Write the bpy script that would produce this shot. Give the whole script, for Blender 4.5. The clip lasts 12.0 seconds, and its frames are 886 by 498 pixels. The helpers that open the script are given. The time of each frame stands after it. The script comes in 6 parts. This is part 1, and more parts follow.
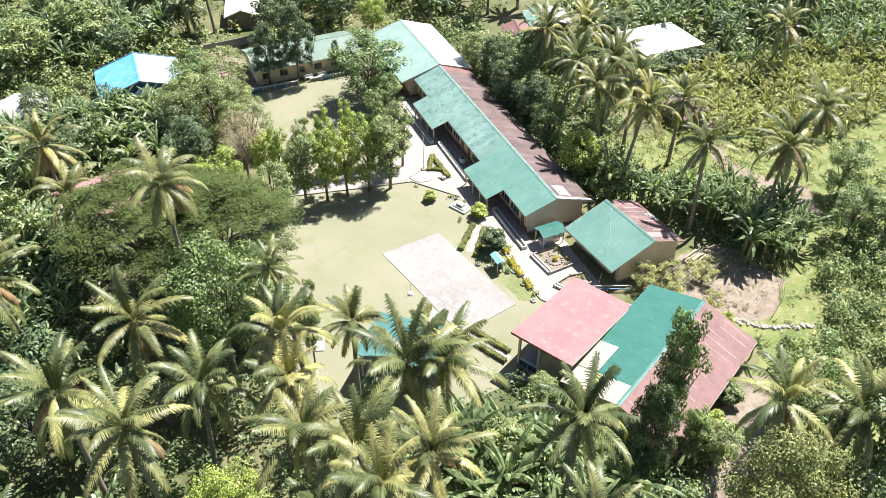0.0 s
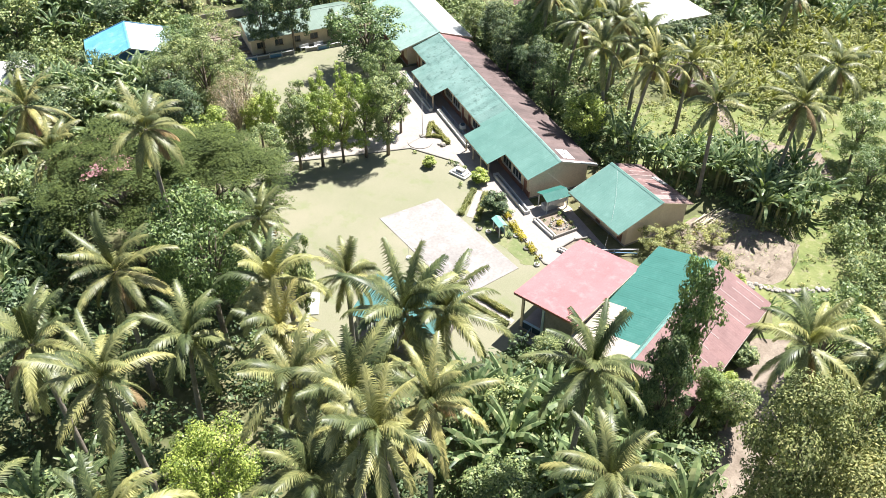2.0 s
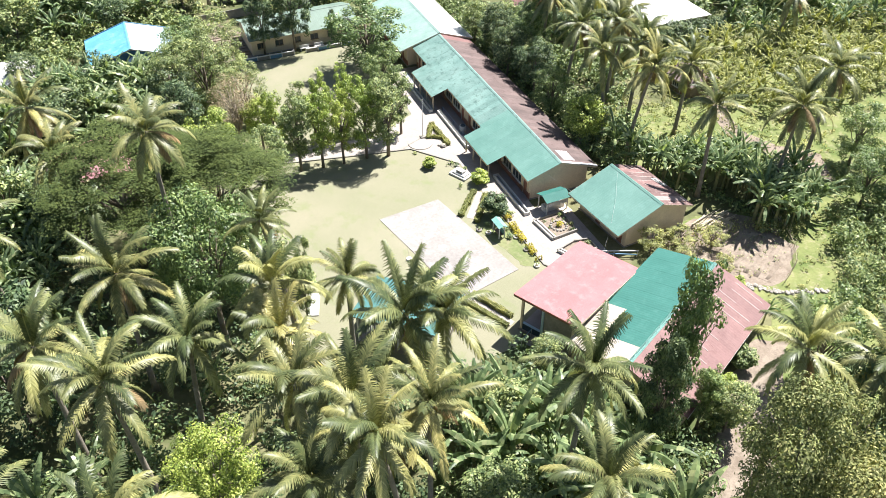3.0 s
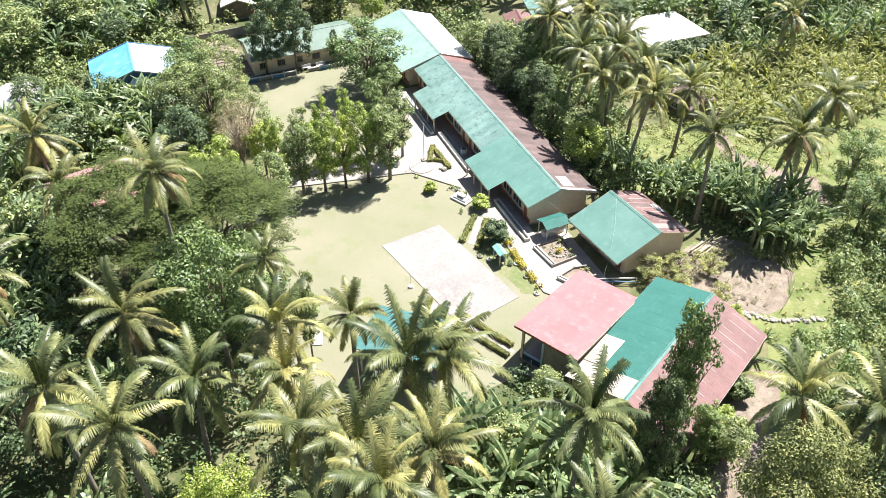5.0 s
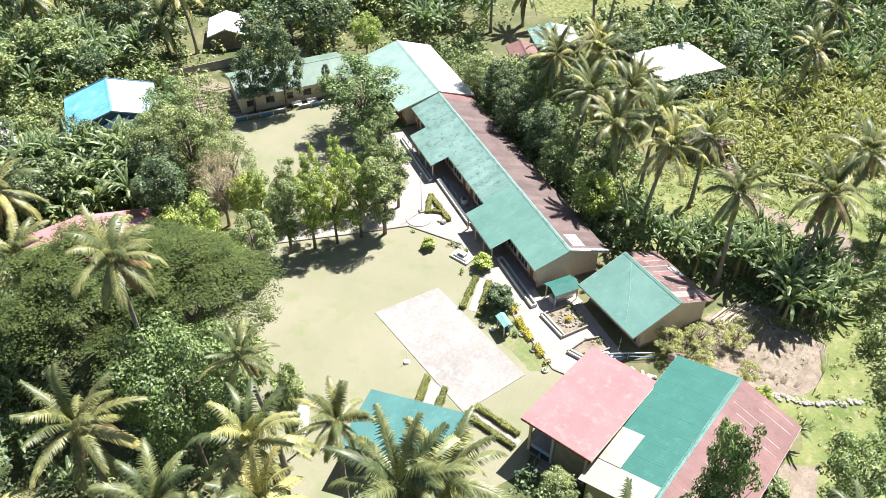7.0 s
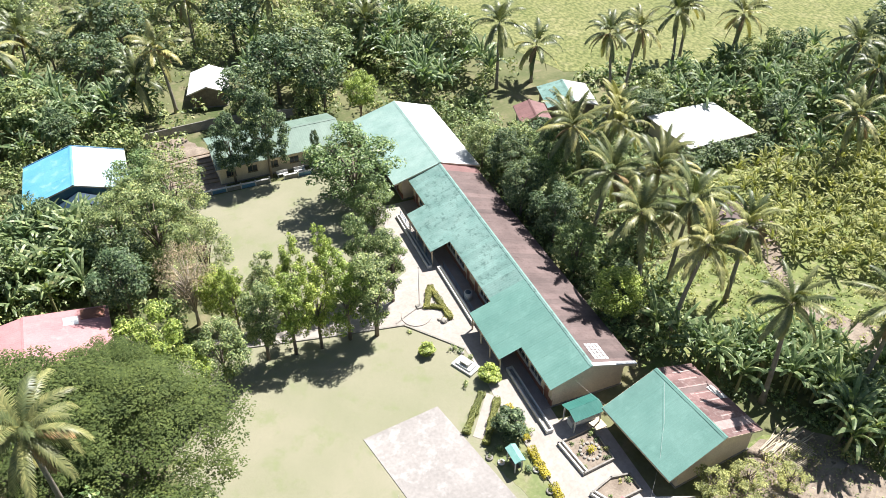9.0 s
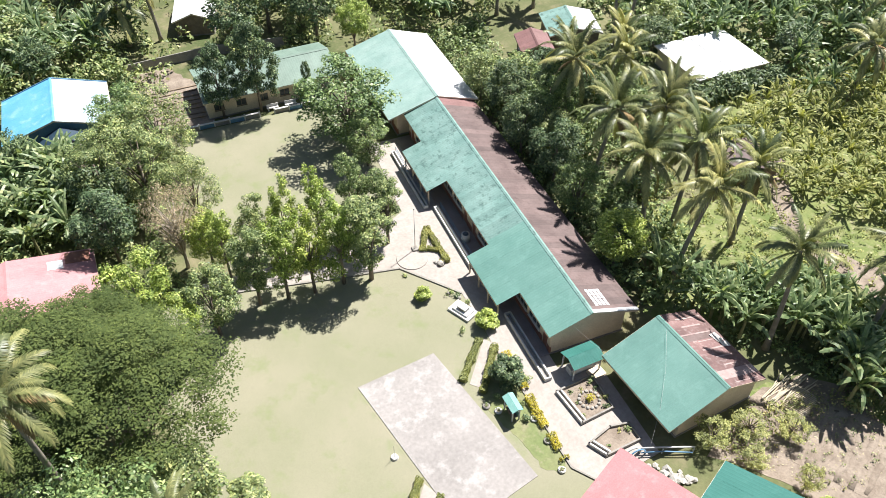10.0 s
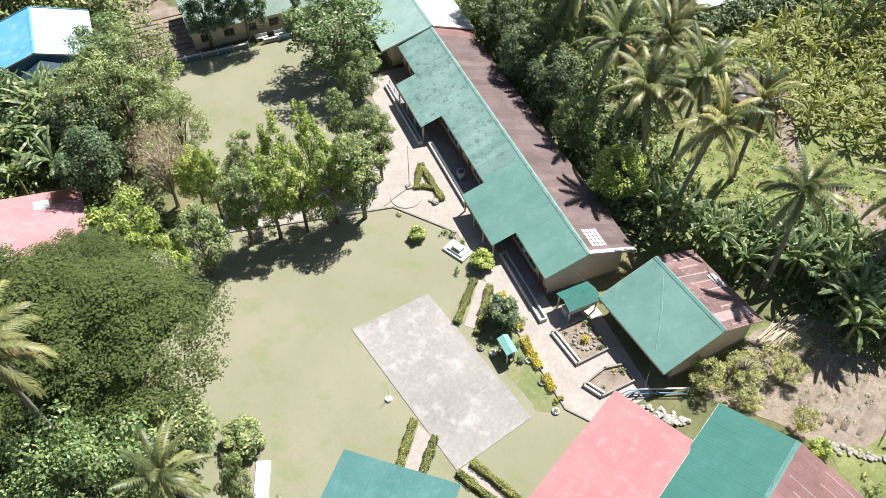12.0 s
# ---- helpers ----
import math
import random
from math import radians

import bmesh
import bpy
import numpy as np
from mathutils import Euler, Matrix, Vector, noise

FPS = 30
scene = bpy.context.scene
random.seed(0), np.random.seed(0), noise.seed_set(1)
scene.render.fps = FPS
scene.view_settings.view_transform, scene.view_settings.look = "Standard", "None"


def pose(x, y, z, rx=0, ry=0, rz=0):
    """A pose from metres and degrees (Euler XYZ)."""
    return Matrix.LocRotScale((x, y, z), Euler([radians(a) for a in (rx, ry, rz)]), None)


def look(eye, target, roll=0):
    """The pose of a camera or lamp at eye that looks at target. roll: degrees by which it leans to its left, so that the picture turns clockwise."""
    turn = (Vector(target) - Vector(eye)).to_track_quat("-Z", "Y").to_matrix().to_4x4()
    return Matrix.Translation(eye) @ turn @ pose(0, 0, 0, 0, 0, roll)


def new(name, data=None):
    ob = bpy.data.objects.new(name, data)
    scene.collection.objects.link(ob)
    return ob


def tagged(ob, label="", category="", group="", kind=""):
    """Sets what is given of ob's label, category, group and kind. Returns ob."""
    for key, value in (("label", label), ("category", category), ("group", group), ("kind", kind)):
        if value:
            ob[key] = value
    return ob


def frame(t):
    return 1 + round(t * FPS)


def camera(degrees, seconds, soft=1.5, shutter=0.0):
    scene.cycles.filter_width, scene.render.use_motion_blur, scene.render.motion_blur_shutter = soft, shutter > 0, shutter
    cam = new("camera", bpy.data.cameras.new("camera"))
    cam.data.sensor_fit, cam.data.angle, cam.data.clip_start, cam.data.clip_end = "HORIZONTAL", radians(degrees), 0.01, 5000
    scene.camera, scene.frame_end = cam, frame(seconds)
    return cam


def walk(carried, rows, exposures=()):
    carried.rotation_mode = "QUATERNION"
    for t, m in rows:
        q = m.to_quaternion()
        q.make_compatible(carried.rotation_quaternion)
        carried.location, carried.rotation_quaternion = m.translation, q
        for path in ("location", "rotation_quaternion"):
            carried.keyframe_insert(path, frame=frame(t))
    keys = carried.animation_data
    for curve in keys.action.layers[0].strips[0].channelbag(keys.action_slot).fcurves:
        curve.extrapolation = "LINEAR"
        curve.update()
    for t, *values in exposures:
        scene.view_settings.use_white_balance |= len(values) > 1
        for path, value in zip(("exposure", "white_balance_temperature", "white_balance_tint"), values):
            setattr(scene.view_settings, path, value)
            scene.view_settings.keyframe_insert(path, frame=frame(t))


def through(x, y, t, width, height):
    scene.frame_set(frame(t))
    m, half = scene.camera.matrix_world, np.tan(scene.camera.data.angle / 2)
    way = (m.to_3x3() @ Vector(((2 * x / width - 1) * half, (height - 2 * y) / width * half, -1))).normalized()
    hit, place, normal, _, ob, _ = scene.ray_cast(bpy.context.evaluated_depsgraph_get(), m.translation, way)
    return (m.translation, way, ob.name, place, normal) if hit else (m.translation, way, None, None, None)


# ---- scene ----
cam = camera(59.35, 12.0, soft=0.6)
PATH = [
    (0, (-21.396, -71.898, 63.247), (-6.773, -36.450, 31.160), 0.0),
    (0.5, (-21.348, -71.942, 61.960), (-6.729, -36.495, 29.870), 0.0),
    (1, (-21.370, -71.987, 60.328), (-6.736, -36.507, 28.281), 0.0),
    (1.5, (-21.388, -71.965, 58.812), (-6.731, -36.461, 26.802), 0.0),
    (2, (-21.421, -71.945, 57.552), (-6.755, -36.466, 25.517), 0.0),
    (2.5, (-21.371, -71.965, 57.226), (-6.723, -36.500, 25.169), 0.0),
    (3, (-21.386, -71.909, 57.894), (-6.754, -36.476, 25.794), 0.0),
    (5, (-21.028, -70.529, 61.412), (-6.433, -35.242, 29.135), 0.0),
    (5.5, (-20.153, -68.651, 61.594), (-5.559, -33.354, 29.327), 0.0),
    (6, (-19.128, -66.355, 61.742), (-4.556, -31.069, 29.454), 0.0),
    (6.5, (-18.015, -63.685, 61.796), (-3.424, -28.343, 29.578), 0.0),
    (7, (-16.718, -60.591, 61.859), (-2.118, -25.210, 29.687), 0.0),
    (9, (-10.744, -46.490, 60.765), (4.072, -10.223, 29.697), 0.0),
    (9.5, (-9.770, -44.526, 60.185), (4.833, -8.775, 28.426), 0.0),
    (10, (-9.084, -43.343, 60.234), (4.538, -10.050, 25.507), 0.0),
    (10.5, (-8.293, -41.939, 60.398), (4.589, -10.624, 23.609), 0.0),
    (11, (-8.119, -41.649, 60.401), (4.764, -10.393, 23.562), 0.0),
    (11.5, (-8.061, -41.785, 60.126), (4.763, -10.626, 23.184), 0.0),
    (12, (-7.926, -41.645, 60.108), (4.452, -11.586, 22.117), 0.0),
]
walk(cam, [(t, look(eye, target, roll)) for t, eye, target, roll in PATH], exposures=[(0, 1.3), (3, 1.35), (5, 1.36), (7, 1.32), (9, 1.18), (10.5, 1.07), (12, 0.95)])

# ---- world, sun, exposure ----
world = bpy.data.worlds.new("sky")
scene.world = world
world.use_nodes = True
wn = world.node_tree
sky = wn.nodes.new("ShaderNodeTexSky")
sky.sky_type = "NISHITA"
sky.sun_disc = False
sky.sun_elevation = radians(58.3)
sky.sun_rotation = radians(65)
wn.links.new(sky.outputs[0], wn.nodes["Background"].inputs[0])
wn.nodes["Background"].inputs[1].default_value = 0.05

sun_data = bpy.data.lights.new("sun", "SUN")
sun_data.energy = 5.0
sun_data.angle = radians(0.5)
sun_data.color = (1.0, 0.965, 0.93)
sun = new("sun", sun_data)
sun.matrix_world = look((56, 26, 100), (0, 0, 0))

# ---- materials ----


def nodes_of(name):
    m = bpy.data.materials.new(name)
    m.use_nodes = True
    nt = m.node_tree
    return m, nt, nt.nodes["Principled BSDF"]


def noise_node(nt, scale, detail=6.0, coord="Object", rough=0.55, stretch=None):
    tc = nt.nodes.new("ShaderNodeTexCoord")
    n = nt.nodes.new("ShaderNodeTexNoise")
    n.inputs["Scale"].default_value = scale
    n.inputs["Detail"].default_value = detail
    n.inputs["Roughness"].default_value = rough
    src = tc.outputs["Object"]
    if coord == "World":
        g = nt.nodes.new("ShaderNodeNewGeometry")
        src = g.outputs["Position"]
    if stretch:
        mp = nt.nodes.new("ShaderNodeMapping")
        mp.inputs["Scale"].default_value = stretch
        nt.links.new(src, mp.inputs[0])
        src = mp.outputs[0]
    nt.links.new(src, n.inputs["Vector"])
    return n.outputs["Fac"]


def ramp(nt, fac, stops):
    r = nt.nodes.new("ShaderNodeValToRGB")
    while len(r.color_ramp.elements) < len(stops):
        r.color_ramp.elements.new(0.5)
    for e, (p, c) in zip(r.color_ramp.elements, stops):
        e.position, e.color = p, (*c, 1)
    nt.links.new(fac, r.inputs[0])
    return r.outputs[0]


def mix(nt, fac, a, b, kind="MIX"):
    n = nt.nodes.new("ShaderNodeMix")
    n.data_type, n.blend_type = "RGBA", kind
    for sock, v in ((n.inputs[0], fac), (n.inputs[6], a), (n.inputs[7], b)):
        if isinstance(v, (int, float)):
            sock.default_value = v
        elif isinstance(v, tuple):
            sock.default_value = (*v, 1)
        else:
            nt.links.new(v, sock)
    return n.outputs[2]


def bump(nt, bsdf, fac, strength, distance=0.05):
    b = nt.nodes.new("ShaderNodeBump")
    b.inputs["Strength"].default_value = strength
    b.inputs["Distance"].default_value = distance
    nt.links.new(fac, b.inputs["Height"])
    nt.links.new(b.outputs[0], bsdf.inputs["Normal"])


def surf(name, c1, c2, big=0.35, fine=9.0, rough=0.8, stain=None, amount=0.5, relief=0.25, coord="World", metal=0.0, spread=0.0, edge=(0.35, 0.7)):
    """Two colours blended by a broad noise, a fine grain on top, stains of a third colour."""
    m, nt, b = nodes_of(name)
    col = ramp(nt, noise_node(nt, big, coord=coord), [(edge[0], c1), (edge[1], c2)])
    grain = noise_node(nt, fine, 4, coord=coord)
    col = mix(nt, 0.5, col, ramp(nt, grain, [(0.3, (0.6, 0.6, 0.6)), (0.7, (1.0, 1.0, 1.0))]), "MULTIPLY")
    if stain:
        s = ramp(nt, noise_node(nt, big * 3.1, 8, coord=coord, rough=0.7), [(0.52, (0, 0, 0)), (0.68, (1, 1, 1))])
        bw = nt.nodes.new("ShaderNodeRGBToBW")
        nt.links.new(s, bw.inputs[0])
        mul = nt.nodes.new("ShaderNodeMath")
        mul.operation = "MULTIPLY"
        mul.inputs[1].default_value = amount
        nt.links.new(bw.outputs[0], mul.inputs[0])
        col = mix(nt, mul.outputs[0], col, stain)
    if spread:
        oi = nt.nodes.new("ShaderNodeObjectInfo")
        col = mix(nt, 1.0, col, ramp(nt, oi.outputs["Random"], [(0, (1 - spread,) * 3), (1, (1.0, 1.0, 1.0))]), "MULTIPLY")
    nt.links.new(col, b.inputs["Base Color"])
    b.inputs["Roughness"].default_value = rough
    b.inputs["Metallic"].default_value = metal
    b.inputs["Specular IOR Level"].default_value = 0.5 if rough < 0.67 else 0.3
    if relief:
        bump(nt, b, grain, relief)
    return m


def leafy(name, dark, light, tip=None, rough=0.45, through=0.3, spec=0.45):
    """Leaves: each island of the mesh its own tone, broad patches of lighter growth, light let through."""
    tip = tip or light
    dark, tip = ([l + (v - l) * 0.95 for v, l in zip(c, light)] for c in (dark, tip))
    m, nt, b = nodes_of(name)
    g = nt.nodes.new("ShaderNodeNewGeometry")
    col = ramp(nt, g.outputs["Random Per Island"], [(0.0, dark), (0.65, light), (1.0, tip)])
    patch = ramp(nt, noise_node(nt, 0.8, 4, coord="World"), [(0.33, (0.61, 0.63, 0.66)), (0.67, (1.38, 1.27, 1.24))])
    col = mix(nt, 1.0, col, patch, "MULTIPLY")
    oi = nt.nodes.new("ShaderNodeObjectInfo")
    col = mix(nt, 1.0, col, ramp(nt, oi.outputs["Random"], [(0, (0.8, 0.86, 0.8)), (1, (1.12, 1.06, 0.95))]), "MULTIPLY")
    nt.links.new(col, b.inputs["Base Color"])
    b.inputs["Roughness"].default_value = rough
    b.inputs["Specular IOR Level"].default_value = spec
    t = nt.nodes.new("ShaderNodeBsdfTranslucent")
    nt.links.new(mix(nt, 1.0, col, (1.22, 1.25, 0.7), "MULTIPLY"), t.inputs[0])
    ms = nt.nodes.new("ShaderNodeMixShader")
    ms.inputs[0].default_value = through * 0.65
    nt.links.new(b.outputs[0], ms.inputs[1])
    nt.links.new(t.outputs[0], ms.inputs[2])
    nt.links.new(ms.outputs[0], nt.nodes["Material Output"].inputs[0])
    return m


M_GROUND = surf("soil_and_weeds", (0.075, 0.10, 0.035), (0.20, 0.19, 0.10), 0.12, 2.5, 0.95, (0.26, 0.21, 0.14), 0.5, 0.6)
M_LAWN = surf("dry_lawn", (0.232, 0.234, 0.15), (0.29, 0.272, 0.195), 0.09, 14.0, 0.95, (0.172, 0.205, 0.092), 0.7, 0.05)
M_VERGE = surf("green_verge", (0.16, 0.197, 0.0782), (0.245, 0.245, 0.129), 0.35, 2.5, 0.95, (0.299, 0.245, 0.184), 0.5, 0.5)
M_CONC = surf("court_concrete", (0.262, 0.245, 0.232), (0.35, 0.326, 0.31), 0.16, 3.2, 0.9, (0.43, 0.41, 0.395), 0.75, 0.08)
M_PAVE = surf("walkway_concrete", (0.358, 0.319, 0.287), (0.408, 0.373, 0.338), 0.4, 2.5, 0.9, (0.255, 0.23, 0.198), 0.45, 0.15)
M_FLOOR = surf("corridor_floor", (0.24, 0.208, 0.192), (0.304, 0.272, 0.256), 0.6, 7.0, 0.6)
M_CREAM = surf("cream_wall", (0.68, 0.565, 0.41), (0.75, 0.635, 0.48), 0.6, 8.0, 0.85, (0.47, 0.37, 0.28), 0.45, 0.1)
M_MAROON = surf("maroon_wainscot", (0.243, 0.108, 0.0765), (0.306, 0.144, 0.099), 0.7, 8.0, 0.7, (0.18, 0.108, 0.081), 0.4, 0.1)
M_WHITE = surf("white_paint", (0.607, 0.599, 0.574), (0.672, 0.664, 0.648), 0.8, 9.0, 0.7, (0.41, 0.394, 0.361), 0.35, 0.1)
M_GREYC = surf("weathered_cement", (0.247, 0.232, 0.21), (0.345, 0.323, 0.292), 1.1, 8.0, 0.9, (0.15, 0.143, 0.128), 0.5, 0.3)
M_GREEN = surf("green_roof_paint", (0.10, 0.232, 0.196), (0.135, 0.278, 0.238), 0.35, 12.0, 0.62, (0.165, 0.315, 0.275), 0.4, 0.05, spread=0.06)
M_GREEN_OLD = surf("weathered_green_roof", (0.145, 0.27, 0.24), (0.225, 0.36, 0.325), 0.4, 5.0, 0.6, (0.045, 0.10, 0.085), 0.9, 0.05, spread=0.16)
M_GREEN_DULL = surf("dull_grey_green_roof", (0.15, 0.225, 0.18), (0.20, 0.28, 0.23), 0.4, 6.0, 0.65, (0.10, 0.15, 0.12), 0.5, 0.05, spread=0.1)
M_GREEN_PALE = surf("chalky_pale_green_roof", (0.235, 0.36, 0.32), (0.31, 0.43, 0.39), 0.5, 6.0, 0.55, (0.16, 0.27, 0.24), 0.4, 0.05, spread=0.06)
M_TEAL = surf("teal_roof_paint", (0.028, 0.14, 0.116), (0.038, 0.162, 0.136), 0.35, 12.0, 0.7, (0.07, 0.2, 0.172), 0.35, 0.05, spread=0.04)
M_STAGE = surf("faded_blue_green_roof", (0.05, 0.158, 0.15), (0.068, 0.185, 0.178), 0.35, 10.0, 0.7, (0.11, 0.235, 0.225), 0.45, 0.05, spread=0.06)
M_TEALPALE = surf("faded_teal_paint", (0.19, 0.40, 0.36), (0.25, 0.46, 0.42), 0.8, 9.0, 0.7, (0.36, 0.52, 0.48), 0.4, 0.05)
M_PINKPALE = surf("sun_bleached_pink_roof", (0.43, 0.215, 0.225), (0.49, 0.265, 0.27), 0.35, 9.0, 0.7, (0.52, 0.34, 0.33), 0.4, 0.05, spread=0.05)
M_PINK = surf("faded_red_roof", (0.38, 0.142, 0.148), (0.425, 0.172, 0.178), 0.35, 9.0, 0.68, (0.47, 0.25, 0.25), 0.45, 0.05, spread=0.05)
M_RUST = surf("rusted_brown_roof", (0.125, 0.083, 0.078), (0.19, 0.132, 0.124), 0.45, 6.0, 0.65, (0.085, 0.048, 0.043), 0.7, 0.1, spread=0.34)
M_RUSTDARK = surf("streaky_dark_red_roof", (0.16, 0.085, 0.08), (0.25, 0.14, 0.13), 0.6, 4.0, 0.65, (0.42, 0.34, 0.32), 0.6, 0.1, spread=0.35)
M_RUSTRED = surf("rusted_red_roof", (0.205, 0.10, 0.095), (0.27, 0.142, 0.135), 0.45, 6.0, 0.65, (0.14, 0.062, 0.055), 0.6, 0.1, spread=0.2)
M_RUSTPALE = surf("pale_streaked_red_roof", (0.326, 0.224, 0.211), (0.408, 0.326, 0.306), 0.9, 6.0, 0.6, (0.231, 0.109, 0.0952), 0.7, 0.1, spread=0.2)
M_ZINC = surf("bare_zinc_sheet", (0.528, 0.512, 0.496), (0.608, 0.592, 0.576), 0.6, 6.0, 0.42, (0.4, 0.36, 0.336), 0.35, 0.05, spread=0.12)
M_ZINCW = surf("bright_zinc_sheet", (0.70, 0.70, 0.70), (0.76, 0.76, 0.76), 0.5, 6.0, 0.4, (0.6, 0.59, 0.57), 0.3, 0.05, spread=0.05)
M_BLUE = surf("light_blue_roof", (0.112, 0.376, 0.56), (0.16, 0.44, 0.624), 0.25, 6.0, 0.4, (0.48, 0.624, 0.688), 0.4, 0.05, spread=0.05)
M_SLAB = surf("cream_roof_patch", (0.384, 0.341, 0.279), (0.446, 0.403, 0.341), 0.6, 6.0, 0.8, (0.31, 0.26, 0.205), 0.4, 0.1)
M_WOOD = surf("weathered_wood", (0.20, 0.15, 0.105), (0.30, 0.235, 0.17), 1.5, 14.0, 0.85, (0.12, 0.09, 0.065), 0.4, 0.3)
M_BAMBOO = surf("dry_bamboo", (0.46, 0.39, 0.28), (0.6, 0.53, 0.41), 1.5, 10.0, 0.6)
M_BLUEP = surf("blue_paint", (0.10, 0.22, 0.36), (0.14, 0.29, 0.44), 1.0, 9.0, 0.55)
M_NAVY = surf("dark_blue_paint", (0.02, 0.045, 0.075), (0.035, 0.065, 0.10), 1.0, 9.0, 0.5)
M_STONE = surf("pale_stone", (0.322, 0.301, 0.266), (0.434, 0.406, 0.371), 2.0, 9.0, 0.9, (0.21, 0.189, 0.161), 0.4, 0.5)
M_RUBBLE = surf("chalky_rubble", (0.38, 0.36, 0.32), (0.50, 0.48, 0.44), 1.5, 9.0, 0.9, (0.33, 0.30, 0.26), 0.4, 0.5)
M_DIRT = surf("bare_soil", (0.215, 0.172, 0.135), (0.335, 0.28, 0.225), 0.7, 5.0, 0.95, (0.13, 0.105, 0.08), 0.7, 0.7)
M_GRASS = surf("rough_grass", (0.118, 0.162, 0.046), (0.235, 0.25, 0.10), 0.3, 3.0, 0.95, (0.33, 0.285, 0.19), 0.7, 0.6)
M_FIELD = surf("crop_field", (0.185, 0.205, 0.075), (0.25, 0.25, 0.112), 0.07, 2.2, 0.95, (0.29, 0.265, 0.15), 0.55, 1.0)
nt_ = M_FIELD.node_tree
b_ = nt_.nodes["Principled BSDF"]
tufts = ramp(nt_, noise_node(nt_, 1.7, 3, coord="World", stretch=(1.0, 0.6, 1.0)), [(0.38, (0.5, 0.56, 0.46)), (0.62, (1.1, 1.08, 1.05))])
nt_.links.new(mix(nt_, 1.0, b_.inputs["Base Color"].links[0].from_socket, tufts, "MULTIPLY"), b_.inputs["Base Color"])
M_BARK = surf("grey_bark", (0.16, 0.13, 0.10), (0.26, 0.22, 0.18), 1.2, 9.0, 0.9, None, 0.5, 0.6)
M_PALMBARK = surf("palm_bark", (0.22, 0.19, 0.155), (0.34, 0.30, 0.25), 1.2, 7.0, 0.9, (0.15, 0.13, 0.10), 0.4, 0.6)
# Blue roof's sun glare put into the colour; also the hall pillar's paint
M_BLUEPALE = surf("pale_blue_paint_and_roof_glare", (0.416, 0.56, 0.64), (0.496, 0.608, 0.672), 0.3, 6.0, 0.35, (0.272, 0.48, 0.608), 0.4, 0.05, spread=0.04)
M_BAREBARK = surf("bleached_bark", (0.40, 0.34, 0.27), (0.52, 0.46, 0.38), 1.2, 9.0, 0.9, None, 0.5, 0.4)
M_GLASS, nt_, b_ = nodes_of("dusty_glass")
b_.inputs["Base Color"].default_value = (0.05, 0.06, 0.065, 1)
b_.inputs["Roughness"].default_value = 0.15

L_PALM = leafy("coconut_leaf", (0.135, 0.162, 0.068), (0.200, 0.226, 0.096), (0.293, 0.301, 0.137), 0.42, 0.25, 0.45)
L_PALMD = leafy("deep_green_coconut_leaf", (0.073, 0.102, 0.044), (0.112, 0.146, 0.062), (0.172, 0.199, 0.089), 0.42, 0.25, 0.45)
L_PALMY = leafy("pale_coconut_leaf", (0.259, 0.270, 0.104), (0.355, 0.358, 0.147), (0.470, 0.460, 0.223), 0.42, 0.25, 0.45)
L_DRY = leafy("dry_frond", (0.20, 0.14, 0.07), (0.34, 0.25, 0.14), None, 0.7, 0.1, 0.3)
L_DARK = leafy("dark_leaf", (0.041, 0.077, 0.042), (0.125, 0.193, 0.096), (0.268, 0.330, 0.175), 0.5, 0.28, 0.35)
L_MID = leafy("mid_green_leaf", (0.081, 0.134, 0.062), (0.244, 0.326, 0.134), (0.475, 0.520, 0.255), 0.5, 0.3, 0.35)
L_BRIGHT = leafy("bright_leaf", (0.12, 0.195, 0.042), (0.34, 0.45, 0.10), (0.60, 0.67, 0.23), 0.45, 0.38, 0.4)
L_LIME = leafy("lime_rosette_leaf", (0.10, 0.17, 0.035), (0.34, 0.44, 0.10), (0.62, 0.68, 0.25), 0.5, 0.35, 0.35)
L_FEATHER = leafy("feathery_leaf", (0.062, 0.093, 0.030), (0.089, 0.125, 0.040), (0.121, 0.157, 0.050), 0.7, 0.22, 0.15)
L_BANANA = leafy("banana_leaf", (0.093, 0.153, 0.078), (0.224, 0.312, 0.154), (0.472, 0.529, 0.309), 0.42, 0.5, 0.45)
L_LACY = leafy("lacy_leaf", (0.078, 0.140, 0.057), (0.190, 0.286, 0.113), (0.347, 0.432, 0.184), 0.45, 0.35)
L_YELLOW = leafy("yellow_leaf", (0.315, 0.277, 0.0225), (0.465, 0.42, 0.045), (0.525, 0.495, 0.112), 0.5, 0.25, 0.35)
L_HEDGE = leafy("hedge_leaf", (0.11, 0.135, 0.035), (0.21, 0.235, 0.07), (0.32, 0.32, 0.11), 0.55, 0.2, 0.35)
L_BARE = leafy("dry_twig_leaf", (0.26, 0.21, 0.14), (0.42, 0.36, 0.26), (0.5, 0.44, 0.34), 0.7, 0.2, 0.3)
L_FIELD = leafy("young_palm_leaf", (0.165, 0.20, 0.075), (0.325, 0.365, 0.13), (0.54, 0.54, 0.25), 0.5, 0.38, 0.35)
L_OLIVE = leafy("olive_shrub_leaf", (0.135, 0.167, 0.066), (0.301, 0.326, 0.133), (0.522, 0.486, 0.235), 0.6, 0.25, 0.25)

# ---- helpers for building ----


def thing(name, m, label, category, group="", kind=""):
    ob = new(name)
    ob.matrix_world = m
    ob.empty_display_size = 0.2
    return tagged(ob, label, category, group, kind)


def part(name, bm, material, parent, label="", smooth=False):
    me = bpy.data.meshes.new(name)
    bm.to_mesh(me)
    bm.free()
    me.materials.append(material)
    if smooth:
        me.shade_smooth()
    ob = new(name, me)
    ob.parent = parent
    return tagged(ob, label)


